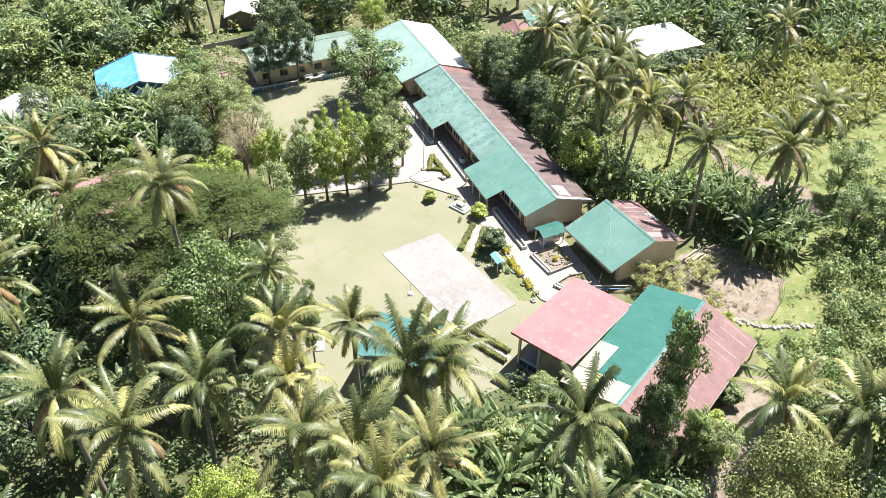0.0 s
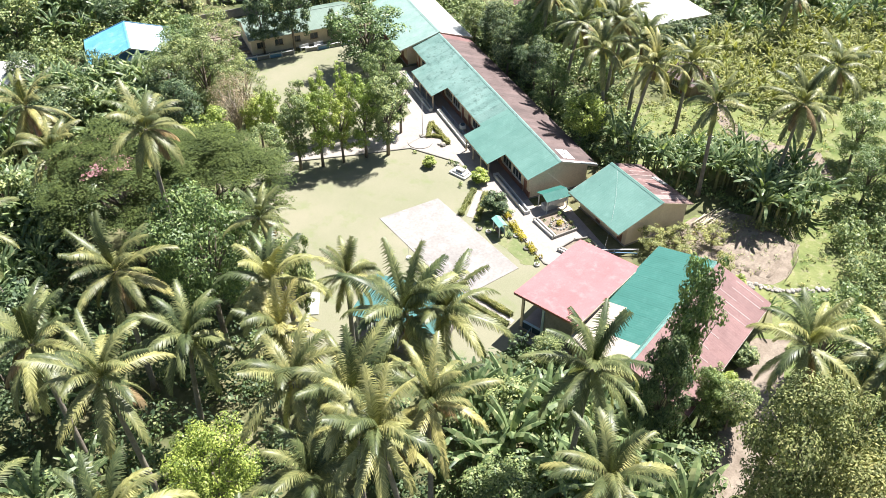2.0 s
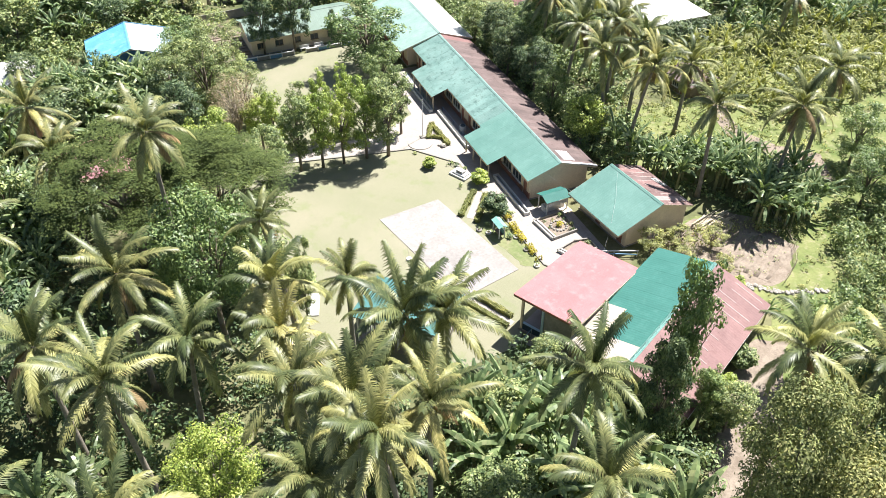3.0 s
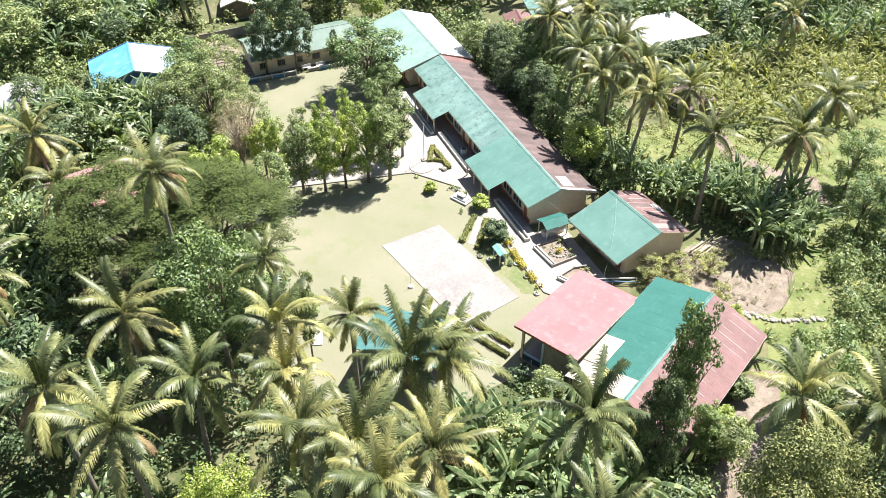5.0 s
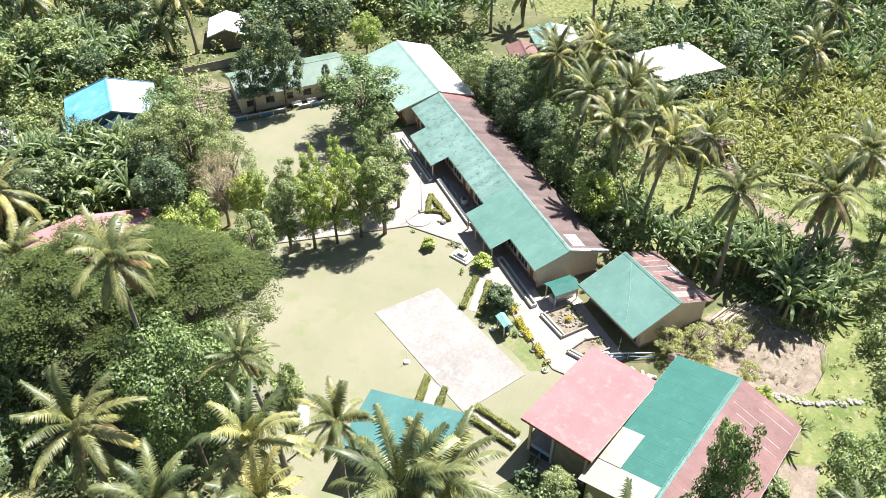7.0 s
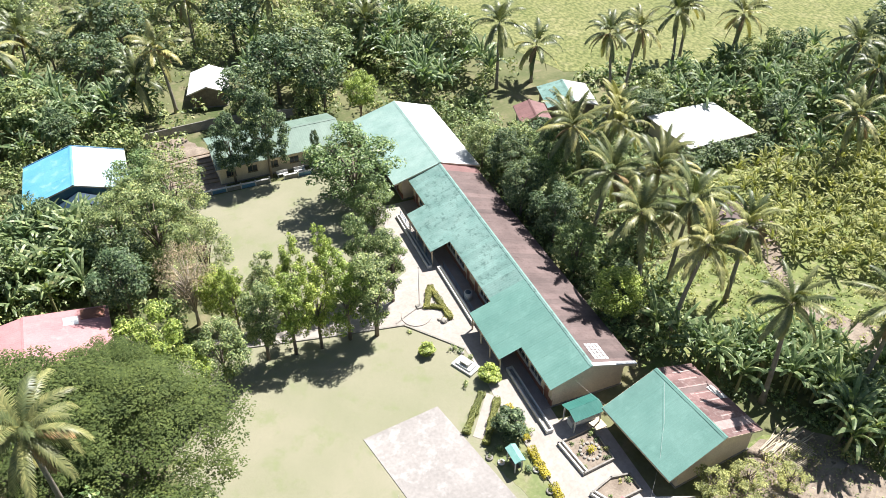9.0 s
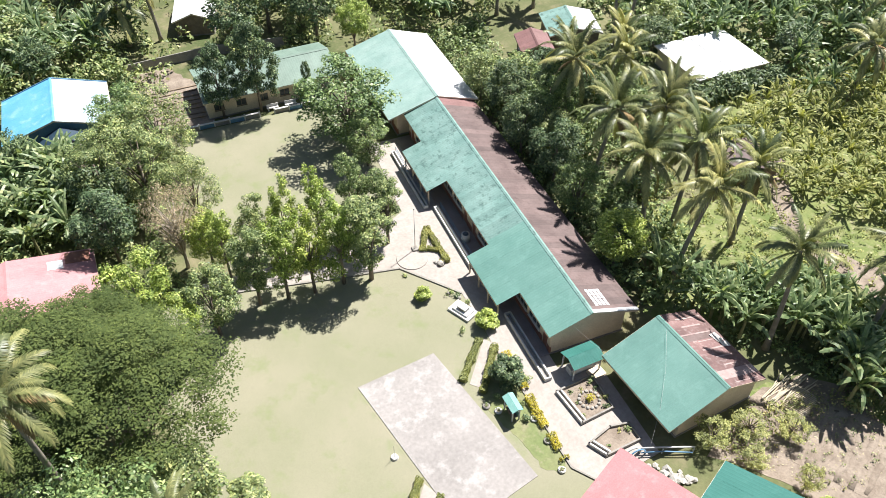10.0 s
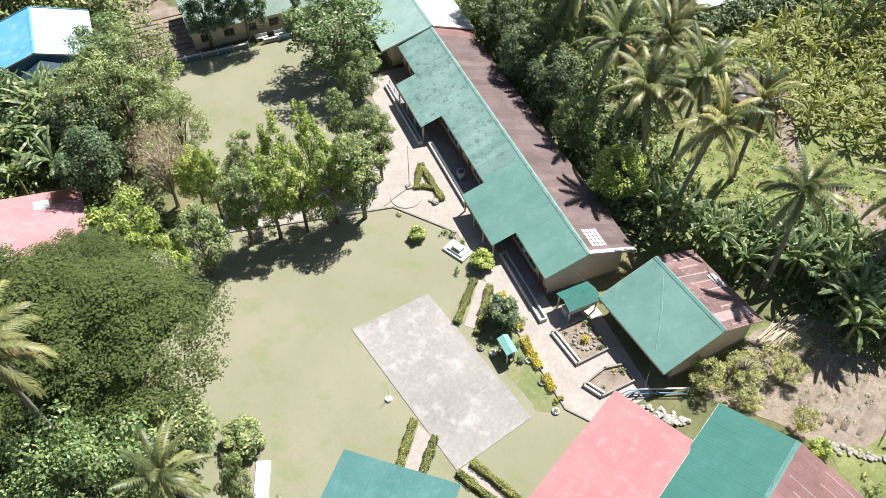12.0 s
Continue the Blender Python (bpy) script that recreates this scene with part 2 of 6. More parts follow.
def solo(name, bm, material, m, label, category, group="", kind="", smooth=False):
    ob = part(name, bm, material, None, label, smooth)
    ob.matrix_world = m
    return tagged(ob, "", category, group, kind)


def box(bm, x0, y0, z0, x1, y1, z1, bevel=0.0):
    vs = [bm.verts.new(p) for p in ((x0, y0, z0), (x1, y0, z0), (x1, y1, z0), (x0, y1, z0), (x0, y0, z1), (x1, y0, z1), (x1, y1, z1), (x0, y1, z1))]
    fs = [bm.faces.new([vs[i] for i in f]) for f in ((3, 2, 1, 0), (4, 5, 6, 7), (0, 1, 5, 4), (1, 2, 6, 5), (2, 3, 7, 6), (3, 0, 4, 7))]
    if bevel:
        es = list({e for f in fs for e in f.edges})
        bmesh.ops.bevel(bm, geom=es, offset=bevel, segments=1, affect="EDGES")
    return bm


def boxed(*args, **kw):
    return box(bmesh.new(), *args, **kw)


def prism(bm, poly, z0, z1):
    """An upright prism over a polygon of (x, y); z1 may be one height or one for each corner."""
    tops = z1 if isinstance(z1, (list, tuple)) else [z1] * len(poly)
    lo = [bm.verts.new((x, y, z0)) for x, y in poly]
    hi = [bm.verts.new((x, y, z)) for (x, y), z in zip(poly, tops)]
    n = len(poly)
    bm.faces.new(lo[::-1])
    bm.faces.new(hi)
    for i in range(n):
        bm.faces.new((lo[i], lo[(i + 1) % n], hi[(i + 1) % n], hi[i]))
    bmesh.ops.recalc_face_normals(bm, faces=bm.faces)
    return bm


def tube(bm, points, radii, sides=8, cap=True):
    rings = []
    for i, p in enumerate(points):
        p = Vector(p)
        d = (Vector(points[min(i + 1, len(points) - 1)]) - Vector(points[max(i - 1, 0)])).normalized()
        a = d.orthogonal().normalized() if abs(d.z) < 0.9 else Vector((1, 0, 0))
        a = (a - d * a.dot(d)).normalized()
        b = d.cross(a)
        r = radii[i] if isinstance(radii, (list, tuple)) else radii
        rings.append([bm.verts.new(p + (a * math.cos(2 * math.pi * k / sides) + b * math.sin(2 * math.pi * k / sides)) * r) for k in range(sides)])
    for r0, r1 in zip(rings, rings[1:]):
        for k in range(sides):
            bm.faces.new((r0[k], r0[(k + 1) % sides], r1[(k + 1) % sides], r1[k]))
    if cap:
        bm.faces.new(rings[0][::-1])
        bm.faces.new(rings[-1])
    return bm


def quad_mesh(name, quads, material):
    """A mesh of separate quads from an array of shape (n, 4, 3)."""
    quads = np.asarray(quads, dtype=np.float32)
    n = len(quads)
    me = bpy.data.meshes.new(name)
    me.vertices.add(n * 4)
    me.vertices.foreach_set("co", quads.ravel())
    me.loops.add(n * 4)
    me.loops.foreach_set("vertex_index", np.arange(n * 4, dtype=np.int32))
    me.polygons.add(n)
    me.polygons.foreach_set("loop_start", np.arange(0, n * 4, 4, dtype=np.int32))
    me.update(calc_edges=True)
    me.materials.append(material)
    return me


def strip_mesh(name, strips, material):
    """A mesh of separate strips from an array of shape (n, k, 2, 3): k cross-lines of two points each."""
    s = np.asarray(strips, dtype=np.float32)
    n, k = s.shape[:2]
    me = bpy.data.meshes.new(name)
    me.vertices.add(n * k * 2)
    me.vertices.foreach_set("co", s.ravel())
    base = (np.arange(n) * k * 2)[:, None, None] + (np.arange(k - 1) * 2)[None, :, None]
    idx = (base + np.array([0, 1, 3, 2])[None, None, :]).astype(np.int32).ravel()
    me.loops.add(len(idx))
    me.loops.foreach_set("vertex_index", idx)
    me.polygons.add(len(idx) // 4)
    me.polygons.foreach_set("loop_start", np.arange(0, len(idx), 4, dtype=np.int32))
    me.update(calc_edges=True)
    me.materials.append(material)
    return me


def unit(v):
    return v / np.maximum(np.linalg.norm(v, axis=-1, keepdims=True), 1e-9)


def leaf_quads(rng, centres, out, size, up=0.6, narrow=0.5):
    """Diamond leaves at the centres, facing between outwards, up and at random."""
    n = len(centres)
    nrm = unit(out + rng.normal(0, 0.42, (n, 3)) + np.array([0, 0, up]))
    a = unit(np.cross(nrm, rng.normal(0, 1, (n, 3))))
    b = np.cross(nrm, a)
    ln = (size * rng.uniform(0.6, 1.35, n))[:, None]
    w = ln * narrow
    droop = np.array([0, 0, -0.12]) * ln
    return np.stack([centres - a * ln * 0.5, centres + b * w * 0.5, centres + a * ln * 0.5 + droop, centres - b * w * 0.5], axis=1)


def clump_leaves(rng, clumps, radii, per, size, up=0.6, narrow=0.5, flat=0.75):
    """Leaves on the shells of many small clumps."""
    quads = []
    for c, r in zip(clumps, radii):
        n = max(8, int(per * r * r))
        d = unit(rng.normal(0, 1, (n, 3)))
        d[:, 2] = np.abs(d[:, 2]) * np.where(rng.random(n) < 0.72, 1, -1)
        p = d * (r * rng.uniform(0.55, 1.05, (n, 1)))
        p[:, 2] *= flat
        quads.append(leaf_quads(rng, c + p, d, size, up, narrow))
    return np.concatenate(quads)


# ---- plants: meshes made once and shared ----


def frond_strips(rng, length, start, bend, yaw, leaflets=56, reach=1.34, keel=0.25, width=0.041):
    """One coconut frond: leaflets hanging on both sides of an arched midrib, plus the midrib itself."""
    s = np.linspace(0, 1, leaflets + 5)
    ang = start - bend * s ** 1.5
    step = length / len(s)
    x = np.cumsum(np.cos(ang)) * step
    z = np.cumsum(np.sin(ang)) * step
    cy, sy = np.cos(yaw), np.sin(yaw)
    twist = rng.normal(0, 0.2)
    side = np.array([-sy, cy, 0.0])
    rib = np.stack([x * cy, x * sy, z], 1) + side * (0.10 * length * rng.normal(0, 0.5) * s ** 2)[:, None]
    tang = np.stack([np.cos(ang) * cy, np.cos(ang) * sy, np.sin(ang)], 1)
    hang = rng.uniform(0.8, 1.6)
    strips = []
    for i in range(5, len(s)):
        u = (i - 5) / leaflets
        ll = reach * (0.46 + 1.2 * u - 1.38 * u * u) * rng.uniform(0.85, 1.12)
        upn = np.cross(tang[i], side)
        upn = upn if upn[2] > 0 else -upn
        for sg in (-1, 1):
            d1 = unit(side * sg + tang[i] * (0.75 + 1.0 * u) * rng.uniform(0.85, 1.15) + upn * (keel + twist * sg) * rng.uniform(0.5, 1.3))
            d2 = unit(d1 + np.array([0, 0, -1.0]) * hang * rng.uniform(0.8, 1.25))
            p0, p1 = rib[i], rib[i] + d1 * ll * 0.45
            p2 = p1 + d2 * ll * 0.6
            w = unit(tang[i] - side * sg * 0.4) * width
            strips.append([[p0 - w, p0 + w], [p1 - w, p1 + w], [p2 - w * 0.25, p2 + w * 0.25]])
    w = side * 0.045
    e = len(s) - 1
    for a, m_, b in ((0, e // 6, e // 3), (e // 3, e // 2, e * 2 // 3), (e * 2 // 3, e * 5 // 6, e)):
        strips.append([[rib[a] - w, rib[a] + w], [rib[m_] - w * 0.8, rib[m_] + w * 0.8], [rib[b] - w * 0.5, rib[b] + w * 0.5]])
    return strips


def palm_crown(seed, fronds=22, length=5.2, material=None, leaflets=56, width=0.041):
    """Young fronds stand upright, the next arch outwards, the oldest hang beside the trunk."""
    rng = np.random.default_rng(seed)
    strips, tone = [], []
    for k in range(fronds):
        u = k / (fronds - 1)
        yaw = k * 2.399963 + rng.normal(0, 0.22)
        if u < 0.42:
            start, bend, ln = rng.uniform(50, 88), rng.uniform(34, 92), length * rng.uniform(0.85, 1.0)
        else:
            v = (u - 0.42) / 0.58
            start, bend, ln = 42 - 94 * v + rng.normal(0, 8), 80 - 42 * v + rng.normal(0, 11), length * rng.uniform(0.9, 1.08)
        frond = frond_strips(rng, ln, math.radians(start), math.radians(bend), yaw, leaflets, width=width)
        strips += frond
        tone += [int(rng.random() < 0.45) if u < 0.5 else 2 * int(rng.random() < 0.6)] * (2 * len(frond) - 6) + [2] * 6
    me = strip_mesh("crown", strips, material)
    me.materials.append(L_PALMD)
    me.materials.append(L_PALMY)
    me.polygons.foreach_set("material_index", np.array(tone, dtype=np.int32))
    return me


def dry_skirt(seed):
    rng = np.random.default_rng(seed)
    strips = []
    for k in range(3):
        strips += frond_strips(rng, 3.8, math.radians(-35 + rng.normal(0, 8)), math.radians(45), rng.uniform(0, 6.28), keel=-0.2)
    return strip_mesh("dry_fronds", strips, L_DRY)


PALM_CROWNS = [palm_crown(s, f, ln, mt) for s, f, ln, mt in ((1, 22, 5.3, L_PALM), (2, 20, 5.1, L_PALM), (3, 23, 5.5, L_PALM), (4, 21, 5.1, L_PALMY), (5, 22, 5.2, L_PALM))]
FAR_CROWNS = [palm_crown(s, 21, 5.0, mt, 26, 0.08) for s, mt in ((6, L_PALM), (7, L_PALMD))]
DRY_SKIRTS = [dry_skirt(s) for s in (11, 12, 13)]


def nut_bunch():
    bm = bmesh.new()
    rng = random.Random(5)
    for k in range(9):
        a = k * 0.7
        bmesh.ops.create_icosphere(bm, subdivisions=1, radius=0.13, matrix=Matrix.Translation((0.42 * math.cos(a), 0.42 * math.sin(a), -0.35 - rng.random() * 0.35)))
    me = bpy.data.meshes.new("coconut_bunch")
    bm.to_mesh(me)
    bm.free()
    me.materials.append(surf("young_coconut_husk", (0.30, 0.30, 0.07), (0.42, 0.36, 0.10), 3.0, 9.0, 0.5))
    return me


NUTS = nut_bunch()


def shared(name, data, parent, m):
    ob = new(name, data)
    ob.parent = parent
    ob.matrix_local = m
    return ob


def coconut_palm(x, y, z, k, size=1.0, lean=None, label="tall coconut palm with arching yellow-green fronds"):
    """z: height of the crown's heart; the trunk stands on the ground."""
    rng = random.Random(k * 77 + int(x * 10))
    lx, ly = lean or (rng.uniform(-0.1, 0.1) * z, rng.uniform(-0.1, 0.1) * z)
    root = thing("coconut_palm", pose(x + lx, y + ly, 0), label, "palm tree", "coconut palms")
    pts = [(-lx * u ** 1.6, -ly * u ** 1.6, z * u - 0.15) for u in [i / 9 for i in range(10)]]
    bm = tube(bmesh.new(), pts, [0.30 - 0.15 * i / 9 + (0.12 if i == 0 else 0) for i in range(10)], 8)
    part("trunk", bm, M_PALMBARK, root, "ringed grey-brown trunk", True)
    top = Matrix.Translation((-lx, -ly, z - 0.15))
    turn = pose(0, 0, 0, rng.uniform(-7, 7), rng.uniform(-7, 7), rng.uniform(0, 360))
    shared("crown", FAR_CROWNS[k % 2] if y > 40 or x > 60 else PALM_CROWNS[k % 5], root, top @ turn @ Matrix.Scale(size, 4))
    shared("coconut_bunch", NUTS, root, top @ turn @ Matrix.Scale(size, 4))
    if k % 3 != 1:
        shared("dry_frond", DRY_SKIRTS[k % 3], root, top @ turn @ Matrix.Scale(size * 0.9, 4))
    return root


def limb_mesh(name, rng, height, spread, limbs, bare, radius, material):
    bm = bmesh.new()
    tube(bm, [(0, 0, -0.1), (0.05, 0.03, height * bare), (0, 0.05, height * 0.72)], [radius * 1.25, radius, radius * 0.45], 8)
    for k in range(limbs):
        a = k * 2.4 + rng.uniform(-0.3, 0.3)
        z0 = height * (bare + (0.6 - bare) * k / limbs)
        r = spread * rng.uniform(0.55, 0.85)
        z1 = height * rng.uniform(0.6, 0.92)
        tube(bm, [(0, 0, z0), (0.45 * r * math.cos(a), 0.45 * r * math.sin(a), (z0 + z1) * 0.52), (r * math.cos(a), r * math.sin(a), z1)], [radius * 0.5, radius * 0.32, radius * 0.1], 5)
    me = bpy.data.meshes.new(name)
    bm.to_mesh(me)
    bm.free()
    me.materials.append(material)
    me.shade_smooth()
    return me


def tree_kind(seed, shape, material, leaf=0.34, per=70, clumps=60, limbs=8, bare=0.25, radius=0.18, narrow=0.5, bark=None, up=0.6, flat=0.75):
    """Trunk and crown for a tree of height 1 x radius 1 in units of 10 m high and 3.5 m wide."""
    rng = np.random.default_rng(seed)
    c, r = [], []
    while len(c) < clumps:
        if shape == "round":
            d = unit(rng.normal(0, 1, 3))
            p = d * np.array([3.0, 3.0, 3.1]) * rng.uniform(0.6, 1.0)
            p[2] += 6.6
            rr = rng.uniform(0.55, 1.05)
        elif shape == "column":
            h = rng.uniform(0.25, 1.0)
            prof = 3.1 * (1 - ((h - 0.48) / 0.56) ** 2) ** 0.7 if abs(h - 0.48) < 0.56 else 0.4
            a, q = rng.uniform(0, 6.28), rng.uniform(0.4, 1.0)
            p = np.array([prof * q * math.cos(a), prof * q * math.sin(a), h * 9.6])
            rr = rng.uniform(0.45, 0.95)
        elif shape == "low":
            d = unit(rng.normal(0, 1, 3))
            p = d * np.array([3.1, 3.1, 4.1]) * rng.uniform(0.55, 1.0)
            p[2] += 5.3
            rr = rng.uniform(0.45, 0.85)
        elif shape == "bush":
            d = unit(rng.normal(0, 1, 3))
            p = d * np.array([2.7, 2.7, 3.6]) * rng.uniform(0.5, 1.0)
            p[2] = abs(p[2] + 3.2) + 0.6
            rr = rng.uniform(0.8, 1.3)
        elif shape == "umbrella":
            i, j = divmod(len(c), 8)
            if j == 0:
                q, a = math.sqrt((i + 0.5) / (clumps / 8)), i * 2.399963 + rng.normal(0, 0.2)
                tier = np.array([2.95 * q * math.cos(a), 2.95 * q * math.sin(a), 8.9 - 3.0 * q ** 2.2 + rng.normal(0, 0.5)])
            a, w = rng.uniform(0, 6.28), 0.76 * math.sqrt(rng.uniform(0, 1))
            p = tier + np.array([w * math.cos(a), w * math.sin(a), 0.3 - 0.7 * w * w])
            rr = rng.uniform(0.34, 0.52)
        elif shape == "rosette":
            d = unit(rng.normal(0, 1, 3))
            p = d * np.array([2.8, 2.8, 3.3]) * rng.uniform(0.75, 1.0)
            p[2] += 6.2
            rr = rng.uniform(0.6, 0.9)
        elif shape == "lobed":
            if not c:
                lobes = [(rng.uniform(0.5, 2.3) * (1.15 - abs(h_ - 0.5)) * np.array([math.cos(a_), math.sin(a_), 0]) + np.array([0, 0, h_ * 9.0])) for h_, a_ in zip(np.linspace(0.34, 1.0, 11), np.arange(11) * 2.4 + rng.normal(0, 0.4, 11))]
            p = lobes[len(c) % 11] + rng.normal(0, 0.52, 3)
            rr = rng.uniform(0.4, 0.75)
        else:
            h = rng.uniform(0.3, 1.0)
            a, q = rng.uniform(0, 6.28), rng.uniform(0.2, 1.0)
            tier = 0.72 + 0.28 * math.sin(h * 19)
            p = np.array([2.6 * q * tier * math.cos(a), 2.6 * q * tier * math.sin(a), h * 9.6])
            rr = rng.uniform(0.4, 0.8)
        c.append(p)
        r.append(rr)
    quads = clump_leaves(rng, np.array(c), r, per, leaf, up, narrow, flat)
    return quad_mesh("crown", quads, material), limb_mesh("trunk", random.Random(seed), 8.6, 2.6, limbs, bare, radius, bark or M_BARK)


TREES = {
    "lacy": tree_kind(47, "low", L_LACY, 0.24, 200, 105, bare=0.12, limbs=12),
    "round_dark": tree_kind(21, "round", L_DARK, 0.3, 140, 76),
    "round_mid": tree_kind(22, "round", L_MID, 0.3, 140, 76),
    "rosette_bright": tree_kind(23, "rosette", L_LIME, 0.26, 230, 52),
    "rosette_mid": tree_kind(53, "rosette", L_MID, 0.26, 230, 62),
    "round_bright": tree_kind(54, "round", L_BRIGHT, 0.29, 170, 72),
    "column_dark": tree_kind(26, "column", L_DARK, 0.28, 260, 84, bare=0.3),
    "lobed_mid": tree_kind(48, "lobed", L_MID, 0.24, 300, 88, bare=0.3, limbs=11),
    "lobed_bright": tree_kind(49, "lobed", L_BRIGHT, 0.24, 300, 80, bare=0.3, limbs=11),
    "column_mid": tree_kind(55, "tier", L_LACY, 0.25, 280, 105, bare=0.2, limbs=11),
    "airy_mid": tree_kind(50, "low", L_MID, 0.19, 330, 84, bare=0.15, limbs=12),
    "umbrella": tree_kind(28, "umbrella", L_FEATHER, 0.1, 480, 448, flat=0.36, up=2.0, limbs=12, bare=0.3, radius=0.22),
    "far_dark": tree_kind(41, "round", L_DARK, 0.44, 60, 62),
    "far_mid": tree_kind(42, "round", L_MID, 0.44, 60, 62),
    "far_column": tree_kind(43, "column", L_MID, 0.42, 66, 64),
    "grand_mid": tree_kind(57, "round", L_LACY, 0.2, 300, 84, limbs=12),
    "loose": tree_kind(59, "low", L_FIELD, 0.3, 120, 60, limbs=16, bare=0.08),
    "grand_bright": tree_kind(58, "round", L_BRIGHT, 0.19, 330, 62, limbs=12),
    "olive": tree_kind(56, "round", L_OLIVE, 0.15, 420, 100, limbs=12),
    "bare": tree_kind(29, "round", L_BARE, 0.24, 75, 95, limbs=44, bare=0.15, bark=M_BAREBARK, narrow=0.25),
    "shrub": tree_kind(44, "bush", L_MID, 0.55, 110, 40, bare=0.1),
    "shrub_bright": tree_kind(45, "bush", L_BRIGHT, 0.55, 110, 36, bare=0.1),
    "shrub_dark": tree_kind(46, "bush", L_DARK, 0.5, 130, 46, bare=0.1),
}


def tree(kind, x, y, height, radius, turn, label, name="broadleaf_tree", category="tree", group=""):
    root = thing(name, pose(x, y, 0, 0, 0, turn), label, category, group)
    if (y > 62 or x > 58) and kind.startswith("round"):
        kind = "far_dark" if kind == "round_dark" else "far_mid"
    crown, trunk = TREES[kind]
    s = Matrix.Diagonal((radius / 3.5, radius / 3.5, height / 9.9, 1))
    shared("trunk", trunk, root, s)
    shared("crown", crown, root, s)
    return root


def banana_meshes(seed):
    rng = np.random.default_rng(seed)
    strips = []
    for k in range(12):
        yaw, start = k * 2.4 + rng.normal(0, 0.25), math.radians(rng.uniform(52, 88))
        ln, bend, wid = rng.uniform(2.3, 3.5), math.radians(rng.uniform(45, 125)), rng.uniform(0.14, 0.22)
        n = 10
        s = np.linspace(0, 1, n + 1)
        ang = start - bend * s ** 1.3
        x, z = np.cumsum(np.cos(ang)) * ln / n, np.cumsum(np.sin(ang)) * ln / n + 2.2 + 0.05 * k
        rib = np.stack([x * math.cos(yaw), x * math.sin(yaw), z], 1)
        side = np.array([-math.sin(yaw), math.cos(yaw), 0.0])
        ahead = np.array([math.cos(yaw), math.sin(yaw), 0.0])
        w = wid * np.sin(np.pi * (0.08 + 0.88 * s)) ** 0.6 * 1.1
        for sg in (-1, 1):
            sag = rng.uniform(0.2, 0.9)
            for i in range(n):
                if rng.random() < 0.3:
                    sag = rng.uniform(0.1, 1.3)
                out = side * sg + np.array([0, 0, -sag]) + ahead * 0.25
                strips.append([[rib[i], rib[i + 1]], [rib[i] + out * w[i] * rng.uniform(0.85, 1.1), rib[i + 1] + out * w[i + 1] * rng.uniform(0.8, 1.05)]])
    bm = tube(bmesh.new(), [(0, 0, -0.1), (0.02, 0, 1.2), (0, 0.03, 2.6)], [0.17, 0.14, 0.09], 7)
    me = bpy.data.meshes.new("stem")
    bm.to_mesh(me)
    bm.free()
    me.materials.append(M_STEM)
    BANANA_STRIPS.append(strips)
    return me, strip_mesh("leaves", strips, L_BANANA)


M_STEM = surf("banana_stem", (0.20, 0.22, 0.09), (0.32, 0.29, 0.15), 2.0, 9.0, 0.6)
BANANA_STRIPS = []
BANANAS = [banana_meshes(s) for s in (31, 32, 33, 34)]


def banana_plant(x, y, size, k, label="banana plant with broad arching green leaves"):
    root = thing("banana_plant", pose(x, y, 0, 0, 0, (k * 67) % 360), label, "banana plant", "banana plants")
    stem, leaves = BANANAS[k % 4]
    shared("stem", stem, root, Matrix.Scale(size, 4))
    shared("leaves", leaves, root, Matrix.Scale(size, 4))
    return root


def banana_mass(name, places, label, material=None):
    """Far banana plants past counting, joined."""
    parts_ = []
    for k, (x, y, size) in enumerate(places):
        a = (k * 67) % 360
        m = np.array(pose(x, y, 0, 0, 0, a).to_3x3()) * size
        for strips in BANANA_STRIPS[k % 4]:
            parts_.append(np.array(strips) @ m.T + np.array([x, y, 0]))
    return tagged(new(name, strip_mesh(name, parts_, material or L_BANANA)), label, "banana plants", "", "stuff")


def inside(poly, x, y):
    hit = False
    for (x0, y0), (x1, y1) in zip(poly, poly[1:] + poly[:1]):
        if (y0 > y) != (y1 > y) and x < (x1 - x0) * (y - y0) / (y1 - y0) + x0:
            hit = not hit
    return hit


def spots(poly, count, seed, gap=0.0, avoid=()):
    """Random points inside a polygon, kept apart and out of the polygons to avoid."""
    rng = random.Random(seed)
    xs, ys = [p[0] for p in poly], [p[1] for p in poly]
    out, tries = [], 0
    while len(out) < count and tries < count * 30:
        tries += 1
        x, y = rng.uniform(min(xs), max(xs)), rng.uniform(min(ys), max(ys))
        if not inside(poly, x, y) or any(inside(a, x, y) for a in avoid):
            continue
        if gap and any((x - a) ** 2 + (y - b) ** 2 < gap * gap for a, b in out):
            continue
        out.append((x, y))
    return out


def undergrowth(name, poly, count, seed, height, radius, material, leaf, per, avoid, label):
    """Low growth of many small clumps, as one uncountable thing."""
    rng = np.random.default_rng(seed)
    pts = spots(poly, count, seed, 0, avoid)
    c, r = [], []
    for x, y in pts:
        h = rng.uniform(*height)
        k = max(1, int(h / 0.9))
        for i in range(k):
            c.append((x + rng.normal(0, 0.5), y + rng.normal(0, 0.5), h * (i + 0.6) / k))
            r.append(rng.uniform(*radius))
    me = quad_mesh(name, clump_leaves(rng, np.array(c), r, per, leaf), material)
    return tagged(new(name, me), label, "undergrowth", "", "stuff")

# ---- the setting: ground, lawns, paving ----


